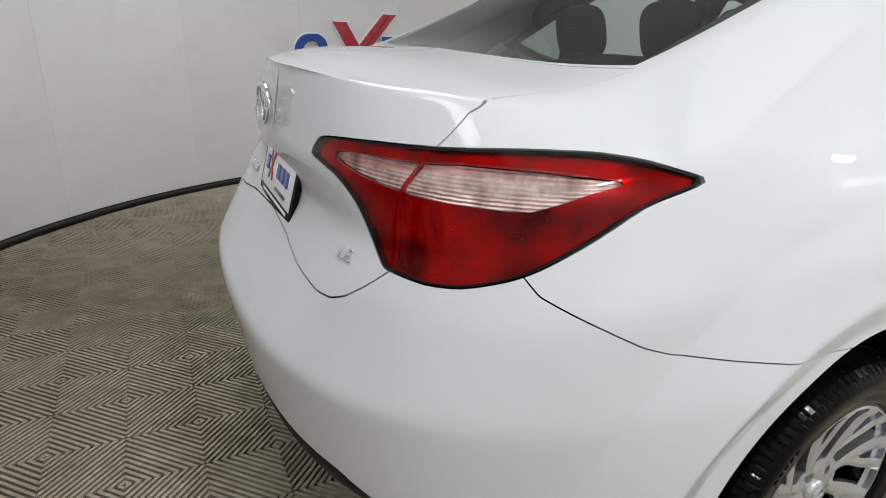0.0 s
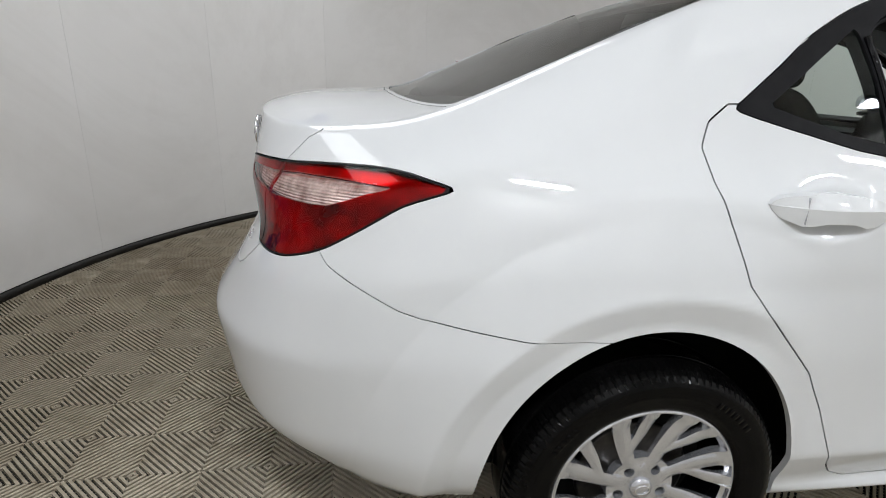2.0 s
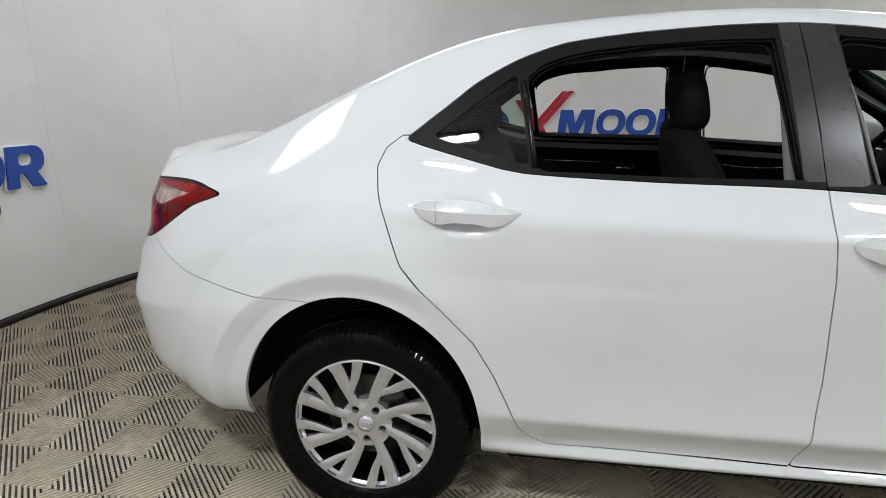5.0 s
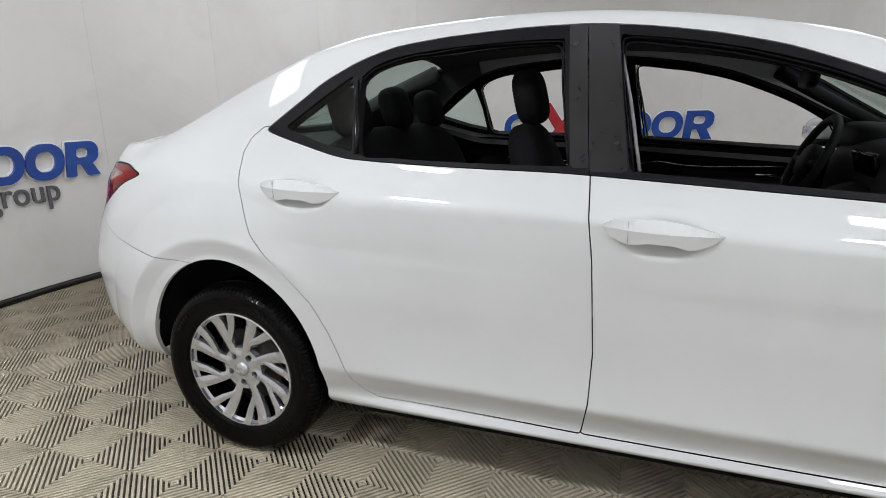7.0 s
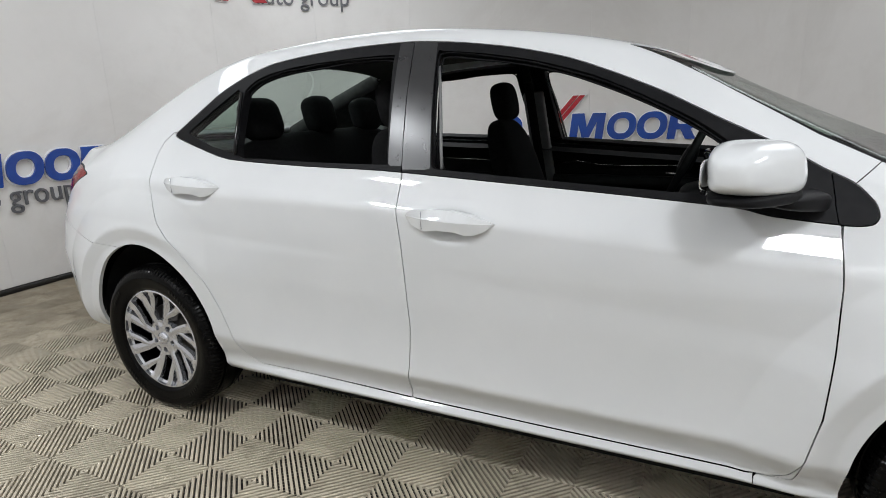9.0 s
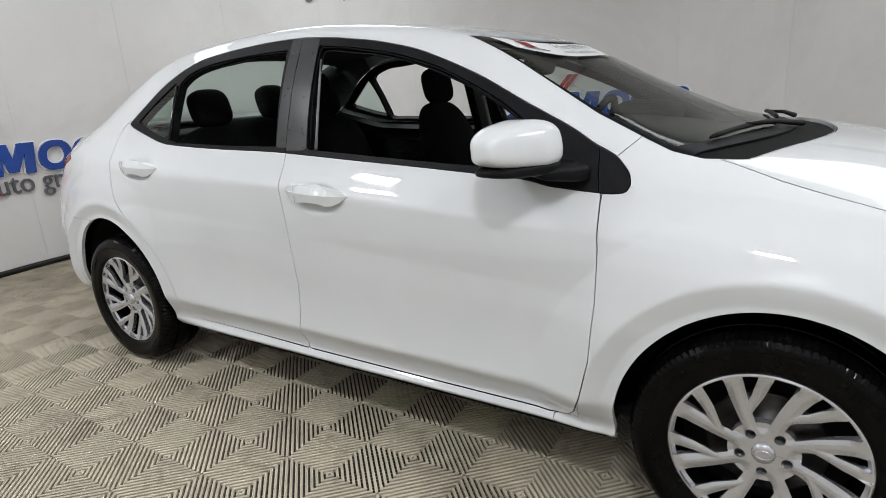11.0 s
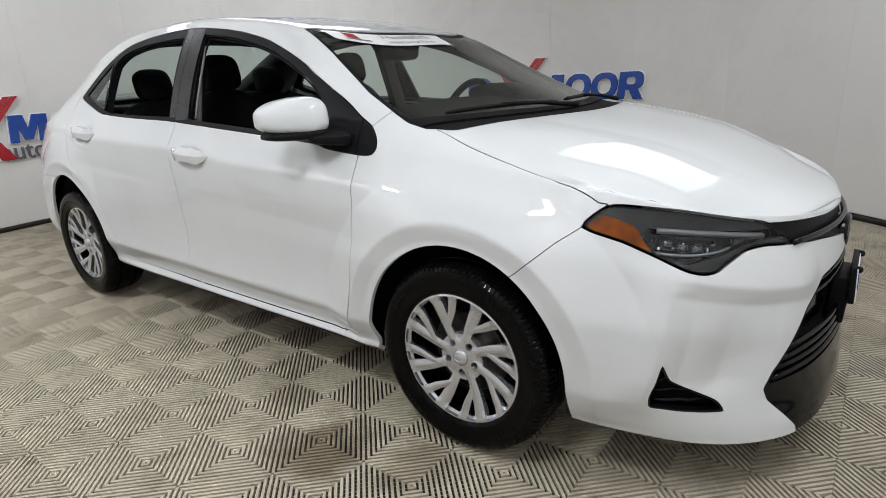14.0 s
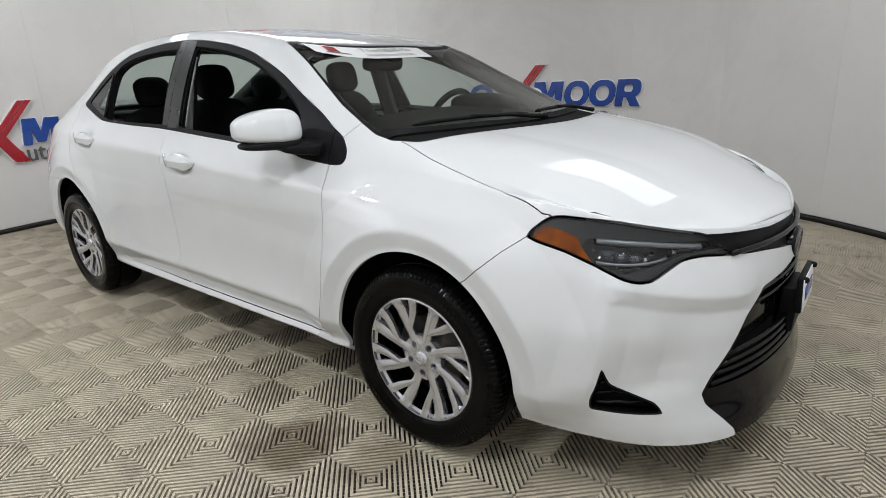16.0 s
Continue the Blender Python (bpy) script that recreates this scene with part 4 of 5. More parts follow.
bm = lathe([(0.0, 0.010), (0.046, 0.010), (0.060, 0.006), (0.064, -0.004), (0.060, -0.04)], 40, pose(2.257, 0, 0.636, 0, 0, -90) @ Matrix.Diagonal((1.2, 1, 0.82, 1)))
part("badge_disc", bm, GLOSS, car, "dark round badge plate")
ring = [(2.262, 0.062 * math.cos(a), 0.636 + 0.042 * math.sin(a)) for a in np.linspace(0, 2 * math.pi, 32, endpoint=False)]
part("front_emblem", tube(ring, 0.006, 8, True), STEEL, car, "smoked oval emblem ring")
part("front_plate_holder", boxed((0.05, 0.18, 0.15), pose(2.268, 0, 0.43, 0, 3, 0), 0.006), BLACK, car, "black front number plate holder")
part("front_plate_bracket", boxed((0.016, 0.22, 0.115), pose(2.298, 0, 0.488, 0, -3, 0), 0.003), BLACK, car, "black front plate bracket")
part("front_plate", boxed((0.003, 0.212, 0.105), pose(2.3085, 0, 0.489, 0, -3, 0), 0.001), PAPER, car, "white front plate")
part("plate_bar", boxed((0.002, 0.15, 0.045), pose(2.3108, 0, 0.489, 0, -3, 0), 0.0005, 1), SIGN_BLUE, car, "blue bar on the front plate")
for yy in (-0.09, 0.09):
    part("plate_screw", blob((0.012, 0.010, 0.010), 0.8, pose(2.307, yy, 0.538), 12), BLACK, car, "black plate screw cap")

# fog lamp recesses
pair("fog_recess", fog, DARK, TWO, "black fog lamp recess", 0.0, 0.05)
x, y, z, s, r = fields()
_, fog_edge = part_of(fog, signed(s, z, rounded(FOG, 4)) + 0.006)
pair("fog_bezel", fog_edge, GLOSS, TWO, "gloss black fog lamp bezel", 0.05, 0.003)
for side in (0, 1):
    flip = Matrix.Diagonal((1, -1, 1, 1)) if side else Matrix()
    for a, b, zz in ((1.955, 2.00, 0.375), (1.945, 2.05, 0.343), (1.945, 2.095, 0.313)):
        pts = [flip @ on_side(ss, zz, -0.022)[0] for ss in np.linspace(a, b, 6)]
        part("fog_slat", tube(pts, 0.0055, 8), GLOSS, car, "gloss black slat in the fog lamp recess")

# ---------------------------------------------------------------- wheels
def hub_sheet():
    """The wheel cover: a shallow dish with eight forked spokes."""
    rr, tt = np.linspace(0.024, 0.2275, 60), np.linspace(0, 2 * math.pi, 361)
    R, T = np.meshgrid(rr, tt, indexing="ij")
    D = -0.004 - 0.020 * np.clip((R - 0.05) / 0.17, 0, 1) ** 1.5
    D += 0.006 * np.clip((R - 0.219) / 0.0085, 0, 1) ** 2
    turn = 0.49 - 0.10 * np.clip((R - 0.06) / 0.15, 0, 1)
    step = 2 * math.pi / 8
    near = (T - turn + step / 2) % step - step / 2
    d = near * R
    fork = np.interp(R, [0.10, 0.125, 0.16, 0.225], [0.0, 0.018, 0.044, 0.080])
    d = np.minimum(np.abs(d), np.minimum(np.abs(d + fork), np.abs(d - step * R + fork)))
    D += 0.006 * np.clip(d / 0.02, 0, 1) ** 1.5 * np.clip((R - 0.05) / 0.02, 0, 1) * np.clip((0.21 - R) / 0.02, 0, 1)
    g = np.stack([R * np.cos(T), D, R * np.sin(T)], axis=-1)
    n, flip = grid_normals(g + np.array([0, 5.0, 0]))
    if n[20, 40, 1] > 0:
        n, flip = -n, not flip
    sheet = Sheet(g, n, flip, np.stack([R, T], axis=-1))
    e = np.array(sheet.e)
    R, T = e[:, 0], e[:, 1]
    turn = 0.49 - 0.10 * np.clip((R - 0.06) / 0.15, 0, 1)
    d = ((T - turn + step / 2) % step - step / 2) * R
    fork, half = np.interp(R, [0.10, 0.125, 0.16, 0.225], [0.0, 0.018, 0.044, 0.080]), np.interp(R, [0.11, 0.14, 0.21], [0.010, 0.0135, 0.0165])
    spoke = np.abs(d) - np.interp(R, [0.07, 0.12, 0.215], [0.0150, 0.0180, 0.0225])
    branch = np.abs(d + fork) - half
    wrapped = np.abs(d - step * R + fork) - half
    hollow = np.minimum(np.minimum(spoke, np.minimum(branch, wrapped)), np.minimum(R - 0.082, 0.2175 - R))
    _, keep = sheet.split(sheet.faces, -hollow)
    e = np.array(sheet.e)
    lug = np.full(len(e), 1.0)
    for k in range(5):
        a = 2 * math.pi * (k - 0.25) / 5
        p = np.array(sheet.p)
        lug = np.minimum(lug, np.hypot(p[:, 0] - 0.055 * math.cos(a), p[:, 2] - 0.055 * math.sin(a)) - 0.0125)
    _, keep = sheet.split(keep, lug)
    return sheet, keep


def tyre_profile():
    return [(0.212, 0.088), (0.219, 0.097), (0.228, 0.1025), (0.236, 0.1025), (0.252, 0.1075), (0.275, 0.1095), (0.290, 0.1065), (0.301, 0.0985), (0.309, 0.086), (0.3125, 0.075),
            (0.3145, 0.060), (0.3150, 0.047), (0.3080, 0.045), (0.3080, 0.038), (0.3155, 0.036), (0.316, 0.0), (0.3155, -0.036), (0.308, -0.038), (0.308, -0.045), (0.315, -0.047),
            (0.3125, -0.075), (0.301, -0.0985), (0.275, -0.1095), (0.222, -0.1015), (0.208, -0.095)]


def wheel():
    thing = new("wheel")
    thing.parent = car
    thing["label"] = "road wheel with black tyre and silver forked-spoke cover"
    bm = lathe([(r, -d) for r, d in tyre_profile()], 432)
    for v in bm.verts:
        rad = math.hypot(v.co.x, v.co.z)
        a = math.atan2(v.co.z, v.co.x)
        if rad > 0.296 and abs(v.co.y) > 0.05:
            if round(a / (2 * math.pi) * 432) % 4 == 0 and abs(v.co.y) < 0.10:
                v.co.x, v.co.z = v.co.x * (1 - 0.0028 / rad), v.co.z * (1 - 0.0028 / rad)
    tyre = part("tyre", bm, RUBBER, thing, "black rubber tyre with grooved tread")
    for poly in tyre.data.polygons:
        if math.hypot(poly.center.x, poly.center.z) > 0.292:
            poly.use_smooth = False
    for a0, n in ((1.05, 7), (2.6, 5), (4.2, 7), (5.6, 5)):
        for k in range(n):
            a = a0 - 0.062 * k
            bm = bmesh.new()
            box(bm, (0.011, 0.0014, 0.015), pose(0.262 * math.cos(a), -0.1093, 0.262 * math.sin(a)) @ Matrix.Rotation(-(a - math.pi / 2), 4, "Y"), 0.0003, 1)
            part("raised_mark", bm, RUBBER, thing)
    part("rim", lathe([(0.228, -0.088), (0.218, -0.080), (0.206, -0.03), (0.20, 0.08)], 72), GLOSS, thing, "black steel rim")
    part("wheel_back", lathe([(0.20, 0.03), (0.10, 0.0), (0.0, 0.0)], 48), DARK, thing, "dark wheel centre")
    part("brake_disc", lathe([(0.135, -0.012), (0.135, -0.022), (0.128, -0.024), (0.075, -0.024), (0.07, -0.045), (0.0, -0.045)], 64), DISC, thing, "grey steel brake disc")
    sheet, faces = hub_sheet()
    global SKIN
    keep, SKIN = SKIN, sheet
    data = panel_mesh(faces, False, fold=0.022)
    SKIN = keep
    cover = solid("wheel_cover", data, SILVER, thing, "silver eight-spoke wheel cover with forked spokes")
    cover.location = (0, -0.0705, 0)
    cover.scale = (0.955, 1, 0.955)
    bm = bmesh.new()
    bm.from_mesh(cover.data)
    bmesh.ops.remove_doubles(bm, verts=bm.verts, dist=2e-5)
    bm.to_mesh(cover.data)
    bm.free()
    cover.data.set_sharp_from_angle(angle=radians(35))
    part("rim_lip", lathe([(0.2168, -0.088), (0.2190, -0.091), (0.2185, -0.0935), (0.2165, -0.0935), (0.2160, -0.090)], 96), SILVER, thing, "bright outer lip of the wheel cover")
    part("centre_cap", lathe([(0.0, -0.085), (0.018, -0.0845), (0.026, -0.080), (0.027, -0.070)], 40), SILVER, thing, "silver centre cap")
    pts = [(0.017 * math.cos(a), -0.0855, 0.0115 * math.sin(a)) for a in np.linspace(0, 2 * math.pi, 28, endpoint=False)]
    part("cap_emblem", tube(pts, 0.0018, 6, True), CHROME, thing, "chrome oval ring on the cap")
    for k in range(5):
        a = 2 * math.pi * (k - 0.25) / 5
        part("wheel_nut", lathe([(0.0, -0.060), (0.0075, -0.060), (0.0085, -0.05), (0.0085, -0.03)], 12, pose(0.055 * math.cos(a), 0, 0.055 * math.sin(a))), DISC, thing, "recessed wheel nut")
    return thing


first = wheel()
first.matrix_basis = pose(-1.35, -0.762, 0.316)
for m in (pose(1.352, -0.762, 0.316), pose(-1.35, 0.762, 0.316, 0, 0, 180), pose(1.352, 0.762, 0.316, 0, 0, 180)):
    copy_thing(first, m)

# ---------------------------------------------------------------- door handles, mirrors
def handle_bar(m):
    """A pull bar with a ridge along it, a scooped upper face, a hollow under the grip and a pointed front tip."""
    bm = bmesh.new()
    rows = []
    for t in np.linspace(-1, 1, 45):
        top = np.interp(t, [-1, -0.95, -0.82, -0.4, 0, 0.45, 0.8, 1], [0.0, 0.010, 0.0185, 0.0265, 0.0275, 0.021, 0.010, 0.0005])
        low = np.interp(t, [-1, -0.95, -0.85, -0.55, -0.42, -0.2, 0.2, 0.36, 0.42, 0.6, 0.8, 1], [0.0, 0.012, 0.023, 0.037, 0.036, 0.029, 0.029, 0.034, 0.037, 0.034, 0.022, 0.0005])
        crown = -0.021 + 0.031 * abs(t) ** 2.4
        scoop = np.interp(t, [-0.5, -0.36, 0.3, 0.5], [0.007, 0.022, 0.022, 0.007]) * (1 - abs(t) ** 4)
        under = np.interp(t, [-1, -0.5, 0, 0.5, 1], [0.002, 0.006, 0.004, 0.006, 0.001])
        prof = [(0.020, top), (crown + scoop, top), (crown + 0.0016, 0.0035 * (1 - abs(t))), (crown, -0.002 * (1 - abs(t))), (crown + under, -low),
                (crown + under + 0.005, -low + 0.001), (0.020, -low + 0.004 * (1 - abs(t)))]
        rows.append([bm.verts.new(m @ Vector((0.142 * t, y, z))) for y, z in prof])
    for a, b in zip(rows, rows[1:]):
        for k in range(7):
            bm.faces.new((a[k], a[(k + 1) % 7], b[(k + 1) % 7], b[k]))
    bm.faces.new(rows[0])
    bm.faces.new(rows[-1][::-1])
    bmesh.ops.recalc_face_normals(bm, faces=bm.faces)
    return bm


def handle(s0, z0, tilt, doors):
    for side in (0, 1):
        flip = Matrix.Diagonal((1, -1, 1, 1)) if side else Matrix()
        p = (on_side(s0 - 0.135, z0, 0.0)[0] + on_side(s0 + 0.135, z0, 0.0)[0]) / 2 - Vector((0, 0.012, 0))
        m = flip @ Matrix.Translation(p) @ pose(0, 0, 0.003, 0, tilt, 0)
        bar = part("door_handle", handle_bar(m), WHITE, doors[side], "white pull handle with a ridge and a pointed tip")
        bar.data.set_sharp_from_angle(angle=radians(24))
        part("handle_seam", boxed((0.0008, 0.012, 0.052), m @ pose(-0.078, -0.0075, -0.006, 0, -3, 0), 0.0003, 1), SILVER, doors[side])


handle(-1.045, 0.966, 2.5, doors_r)
handle(0.0, 0.895, 2.5, doors_f)


def side_mirror(side):
    flip = Matrix.Diagonal((1, -1, 1, 1)) if side else Matrix()

    def cap(q):
        t = min(max((q.y + 0.098) / 0.196, 0.0), 1.0)      # 1 at the root, 0 at the outer end
        top = 0.075 - 0.026 * (1 - t) ** 2
        z = q.z / 0.06 * (top if q.z > 0 else 0.050 - 0.016 * (1 - t) ** 2)
        x = q.x * (0.55 + 0.45 * min(1.0, t * 1.5)) + 0.030 * t - 0.15 * max(z, 0)
        return Vector((x, q.y, z))
    m = flip @ pose(0.730, -0.896, 1.045, 0, 0, -14)
    bm = blob((0.092, 0.110, 0.060), 0.56, m, 56, cap)
    shell = part("side_mirror", bm, WHITE, car, "white door mirror on a black base")

    def base(q):
        t = min(max((q.y + 0.098) / 0.196, 0.0), 1.0)
        return Vector((q.x * (0.60 + 0.40 * min(1.0, t * 1.4)) + 0.026 * t, q.y, q.z * (0.55 + 0.45 * t) - 0.004 * (1 - t)))
    part("mirror_base", blob((0.090, 0.100, 0.024), 0.55, flip @ pose(0.732, -0.890, 0.999, 0, 0, -14), 48, base), BLACK, shell, "matt black lower shell")

    def foot(q):
        t = (q.y + 0.075) / 0.15
        return Vector((q.x * (0.72 + 0.40 * t), q.y, q.z * (0.75 + 0.6 * t) - 0.006 * t))
    part("mirror_foot", blob((0.070, 0.075, 0.020), 0.5, flip @ pose(0.825, -0.815, 0.985, 0, 5, -32), 40, foot), BLACK, shell, "matt black mirror foot")
    part("mirror_glass", blob((0.004, 0.062, 0.034), 0.5, flip @ pose(0.662, -0.878, 1.044, 0, 0, -14), 24), CHROME, shell, "mirror pane")


side_mirror(0)
side_mirror(1)

# ---------------------------------------------------------------- wipers, sticker, badges, plate
def wiper(a, b, root):
    pts = [on_top(a[0] + (b[0] - a[0]) * t, a[1] + (b[1] - a[1]) * t, 0.009)[0] for t in np.linspace(0, 1, 14)]
    blade = part("wiper", tube(pts, [0.004] + [0.0075] * 12 + [0.004], 8), BLACK, car, "black windshield wiper")
    mid = pts[6] + Vector((0, 0, 0.005))
    foot = on_top(*root, 0.006)[0]
    part("wiper_arm", tube([foot, foot * 0.5 + mid * 0.5 + Vector((0, 0, 0.006)), mid], [0.010, 0.007, 0.005], 8), BLACK, blade, "black wiper arm")


wiper((1.16, -0.60), (1.295, -0.06), (1.36, -0.02))
wiper((1.285, 0.02), (1.225, 0.52), (1.33, 0.48))


def banner():
    """A white strip at the top of the windshield, with two lines of print and a red badge."""
    y0, y1 = -0.505, 0.075

    def place(u, v, lift):
        yy = y0 + (y1 - y0) * u
        xx = float(head_line(np.array(yy))) + 0.040 + 0.095 * v
        return on_top(xx, yy, lift)[0]
    bm = bmesh.new()
    g = [[bm.verts.new(place(i / 24, j / 4, 0.0025)) for i in range(25)] for j in range(5)]
    for j in range(4):
        for i in range(24):
            bm.faces.new((g[j][i], g[j + 1][i], g[j + 1][i + 1], g[j][i + 1]))
    strip = part("window_banner", bm, PAPER, car, "white warranty banner on the windshield")
    for text, size, u0, v0 in (("7-Year/100,000-Mile", 0.034, 0.36, 0.46), ("Limited Powertrain Warranty", 0.0225, 0.36, 0.84)):
        pts, faces, width = written(text, size)
        bm = bmesh.new()
        k = 0.58 * 0.59 / width if width > 0.34 else 1.0
        vs = [bm.verts.new(place(u0 + p[0] * k / (y1 - y0), v0 - p[1] / 0.072, 0.005)) for p in pts]
        for f in faces:
            try:
                bm.faces.new([vs[i] for i in f])
            except ValueError:
                pass
        part("print", bm, SIGN_GREY, strip, "dark printed line", False)
    bm = bmesh.new()
    vs = [bm.verts.new(place(u, v, 0.005)) for u, v in ((0.10, 0.18), (0.10, 0.66), (0.175, 0.66), (0.175, 0.18))]
    bm.faces.new(vs)
    part("red_square", bm, SIGN_RED, strip, "small red square badge")
    bm = bmesh.new()
    vs = [bm.verts.new(place(u, v, 0.005)) for u, v in ((0.08, 0.74), (0.08, 0.82), (0.235, 0.82), (0.235, 0.74))]
    bm.faces.new(vs)
    part("small_print", bm, SIGN_GREY, strip)


banner()

# rear badge, trim badge, plate
ring = [(-2.262, 0.058 * math.cos(a), 1.003 + 0.040 * math.sin(a)) for a in np.linspace(0, 2 * math.pi, 36, endpoint=False)]
part("rear_emblem", tube(ring, 0.0065, 8, True), CHROME, car, "chrome oval emblem ring on the trunk lid")
ring = [(-2.264, 0.022 * math.cos(a), 1.003 + 0.036 * math.sin(a)) for a in np.linspace(0, 2 * math.pi, 28, endpoint=False)]
part("rear_emblem_inner", tube(ring, 0.005, 8, True), CHROME, car, "inner chrome ring")
for ss, zz, w, h in ((-2.470, 0.816, 0.005, 0.022), (-2.462, 0.8075, 0.013, 0.004), (-2.445, 0.816, 0.005, 0.022), (-2.437, 0.825, 0.013, 0.004), (-2.438, 0.816, 0.011, 0.004), (-2.437, 0.807, 0.013, 0.004)):
    p, n = on_side(ss, zz, 0.002)
    part("trim_badge", boxed((w, h, 0.004), look(p, p + n), 0.001, 1), CHROME, car, "small chrome trim badge stroke")
for k in range(6):
    p, n = on_side(-2.60 - 0.016 * k, 0.80, 0.003)
    flip = Matrix.Diagonal((1, -1, 1, 1))
    part("name_badge", boxed((0.010, 0.020, 0.005), flip @ look(p, p + n), 0.001, 1), CHROME, car, "small chrome name badge stroke")
m = pose(-2.235, 0, 0.841, 0, 13.8, 0) @ Matrix.Diagonal((1, 1, 0.85, 1))
holder = part("rear_plate_frame", boxed((0.012, 0.330, 0.178), m, 0.003), BLACK, car, "black frame round the rear plate")
part("rear_plate", boxed((0.004, 0.296, 0.128), m @ pose(-0.0055, 0, 0.006), 0.001), PAPER, holder, "white dealer plate with blue and red marks")
for yy, w, h, mat in ((0.105, 0.034, 0.040, SIGN_BLUE), (-0.01, 0.034, 0.040, SIGN_BLUE), (-0.05, 0.036, 0.040, SIGN_BLUE), (-0.09, 0.034, 0.040, SIGN_BLUE)):
    part("plate_mark", boxed((0.002, w, h), m @ pose(-0.008, yy, 0.010), 0.0005, 1), mat, holder)
for tilt in (28, -28):
    part("plate_mark", boxed((0.002, 0.010, 0.088), m @ pose(-0.0085, 0.062, 0.010, tilt, 0, 0), 0.0005, 1), SIGN_RED, holder)
part("plate_mark", boxed((0.002, 0.10, 0.010), m @ pose(-0.008, -0.05, -0.038), 0.0005, 1), SIGN_GREY, holder)
part("frame_print", boxed((0.002, 0.25, 0.008), m @ pose(-0.006, 0, -0.070), 0.0005, 1), PAPER, holder)

# ---------------------------------------------------------------- cabin
def seat(yy, xx=-0.10):
    thing = new("front_seat")
    thing.parent = car
    thing["label"] = "black cloth front seat with headrest"

    def back(q):
        t = (q.z + 0.30) / 0.60
        return Vector((q.x - 0.015 * math.cos(q.y * 8), q.y * (1.0 - 0.28 * t ** 3), q.z))
    part("backrest", blob((0.065, 0.245, 0.325), 0.55, pose(xx - 0.12, yy, 0.835, 0, -18, 0), 40, back), FABRIC, thing)
    part("cushion", blob((0.26, 0.25, 0.08), 0.55, pose(xx + 0.16, yy, 0.52, 0, -8, 0), 36), FABRIC, thing)
    part("headrest", blob((0.048, 0.105, 0.090), 0.62, pose(xx - 0.205, yy, 1.224, 0, -12, 0), 32), FABRIC, thing, "black cloth headrest")
    for dy in (-0.055, 0.055):
        part("headrest_post", tube([(xx - 0.19, yy + dy, 1.08), (xx - 0.202, yy + dy, 1.19)], 0.006, 8), TRIM, thing, "black headrest post")
    part("seat_base", boxed((0.40, 0.42, 0.16), pose(xx + 0.14, yy, 0.36), 0.02), TRIM, thing)


seat(-0.385, -0.22)
seat(0.385, -0.07)
bench = new("rear_bench")
bench.parent = car
bench["label"] = "black cloth rear bench with three headrests"
part("bench_back", blob((0.075, 0.66, 0.31), 0.5, pose(-1.00, 0, 0.83, 0, -24, 0), 40), FABRIC, bench)
part("bench_cushion", blob((0.28, 0.66, 0.09), 0.5, pose(-0.72, 0, 0.52, 0, -6, 0), 40), FABRIC, bench)
for yy, zz, w in ((-0.40, 1.185, 0.105), (0.0, 1.195, 0.095), (0.40, 1.185, 0.105)):
    part("headrest", blob((0.05, w, 0.090), 0.62, pose(-1.095, yy, zz, 0, -16, 0), 28), FABRIC, bench, "black cloth headrest")
    for dy in (-0.05, 0.05):
        part("headrest_post", tube([(-1.08, yy + dy, 1.06), (-1.09, yy + dy, 1.13)], 0.006, 8), TRIM, bench, "black headrest post")
part("parcel_shelf", boxed((0.66, 1.18, 0.03), pose(-1.46, 0, 1.06), 0.01), TRIM, car, "black parcel shelf")
part("cabin_floor", boxed((2.3, 1.50, 0.03), pose(-0.10, 0, 0.285), 0.005), DARK, car, "black carpeted cabin floor")


def dash_shape(q):
    return Vector((q.x, q.y, q.z - 0.05 * (q.y / 0.7) ** 2))


dash = part("dashboard", blob((0.34, 0.70, 0.17), 0.45, pose(0.98, 0, 0.87, 0, 8, 0), 48, dash_shape), TRIM, car, "black dashboard")
part("instrument_hood", blob((0.13, 0.19, 0.06), 0.6, pose(0.80, 0.37, 1.045, 0, 6, 0), 32), TRIM, dash, "black instrument hood")
part("display", boxed((0.02, 0.22, 0.13), pose(0.655, 0.0, 0.96, 0, -14, 0), 0.006), GLOSS, dash, "glossy black display")
part("centre_stack", boxed((0.20, 0.24, 0.40), pose(0.70, 0, 0.72, 0, -18, 0), 0.03), TRIM, dash)
part("centre_console", boxed((0.80, 0.20, 0.22), pose(0.22, 0, 0.44), 0.03), TRIM, car, "black centre console")
for yy in (-0.56, 0.56):
    part("air_vent", boxed((0.012, 0.10, 0.07), pose(0.655, yy, 0.93, 0, -14, 0), 0.004), GLOSS, dash, "air vent with silver edge")
    part("vent_edge", tube([(0.646, yy - 0.055, 0.895), (0.660, yy - 0.055, 0.965)], 0.004, 6), CHROME, dash)
centre = Vector((0.56, 0.37, 0.955))
turned = pose(*centre, 0, -66, 0)
pts = [turned @ Vector((0.182 * math.cos(a), 0.182 * math.sin(a), 0)) for a in np.linspace(0, 2 * math.pi, 48, endpoint=False)]
wheel_rim = part("steering_wheel", tube(pts, 0.0165, 12, True), TRIM, car, "black steering wheel")
part("steering_hub", blob((0.07, 0.075, 0.03), 0.7, turned, 28), TRIM, wheel_rim)
for a in (0.05, math.pi - 0.05, -math.pi / 2 - math.pi):
    part("spoke", tube([turned @ Vector((0, 0, 0)), turned @ Vector((0.17 * math.sin(a + math.pi / 2) * 0 + 0.17 * math.cos(a + math.pi / 2), 0.17 * math.sin(a + math.pi / 2), 0))], 0.016, 8), TRIM, wheel_rim)
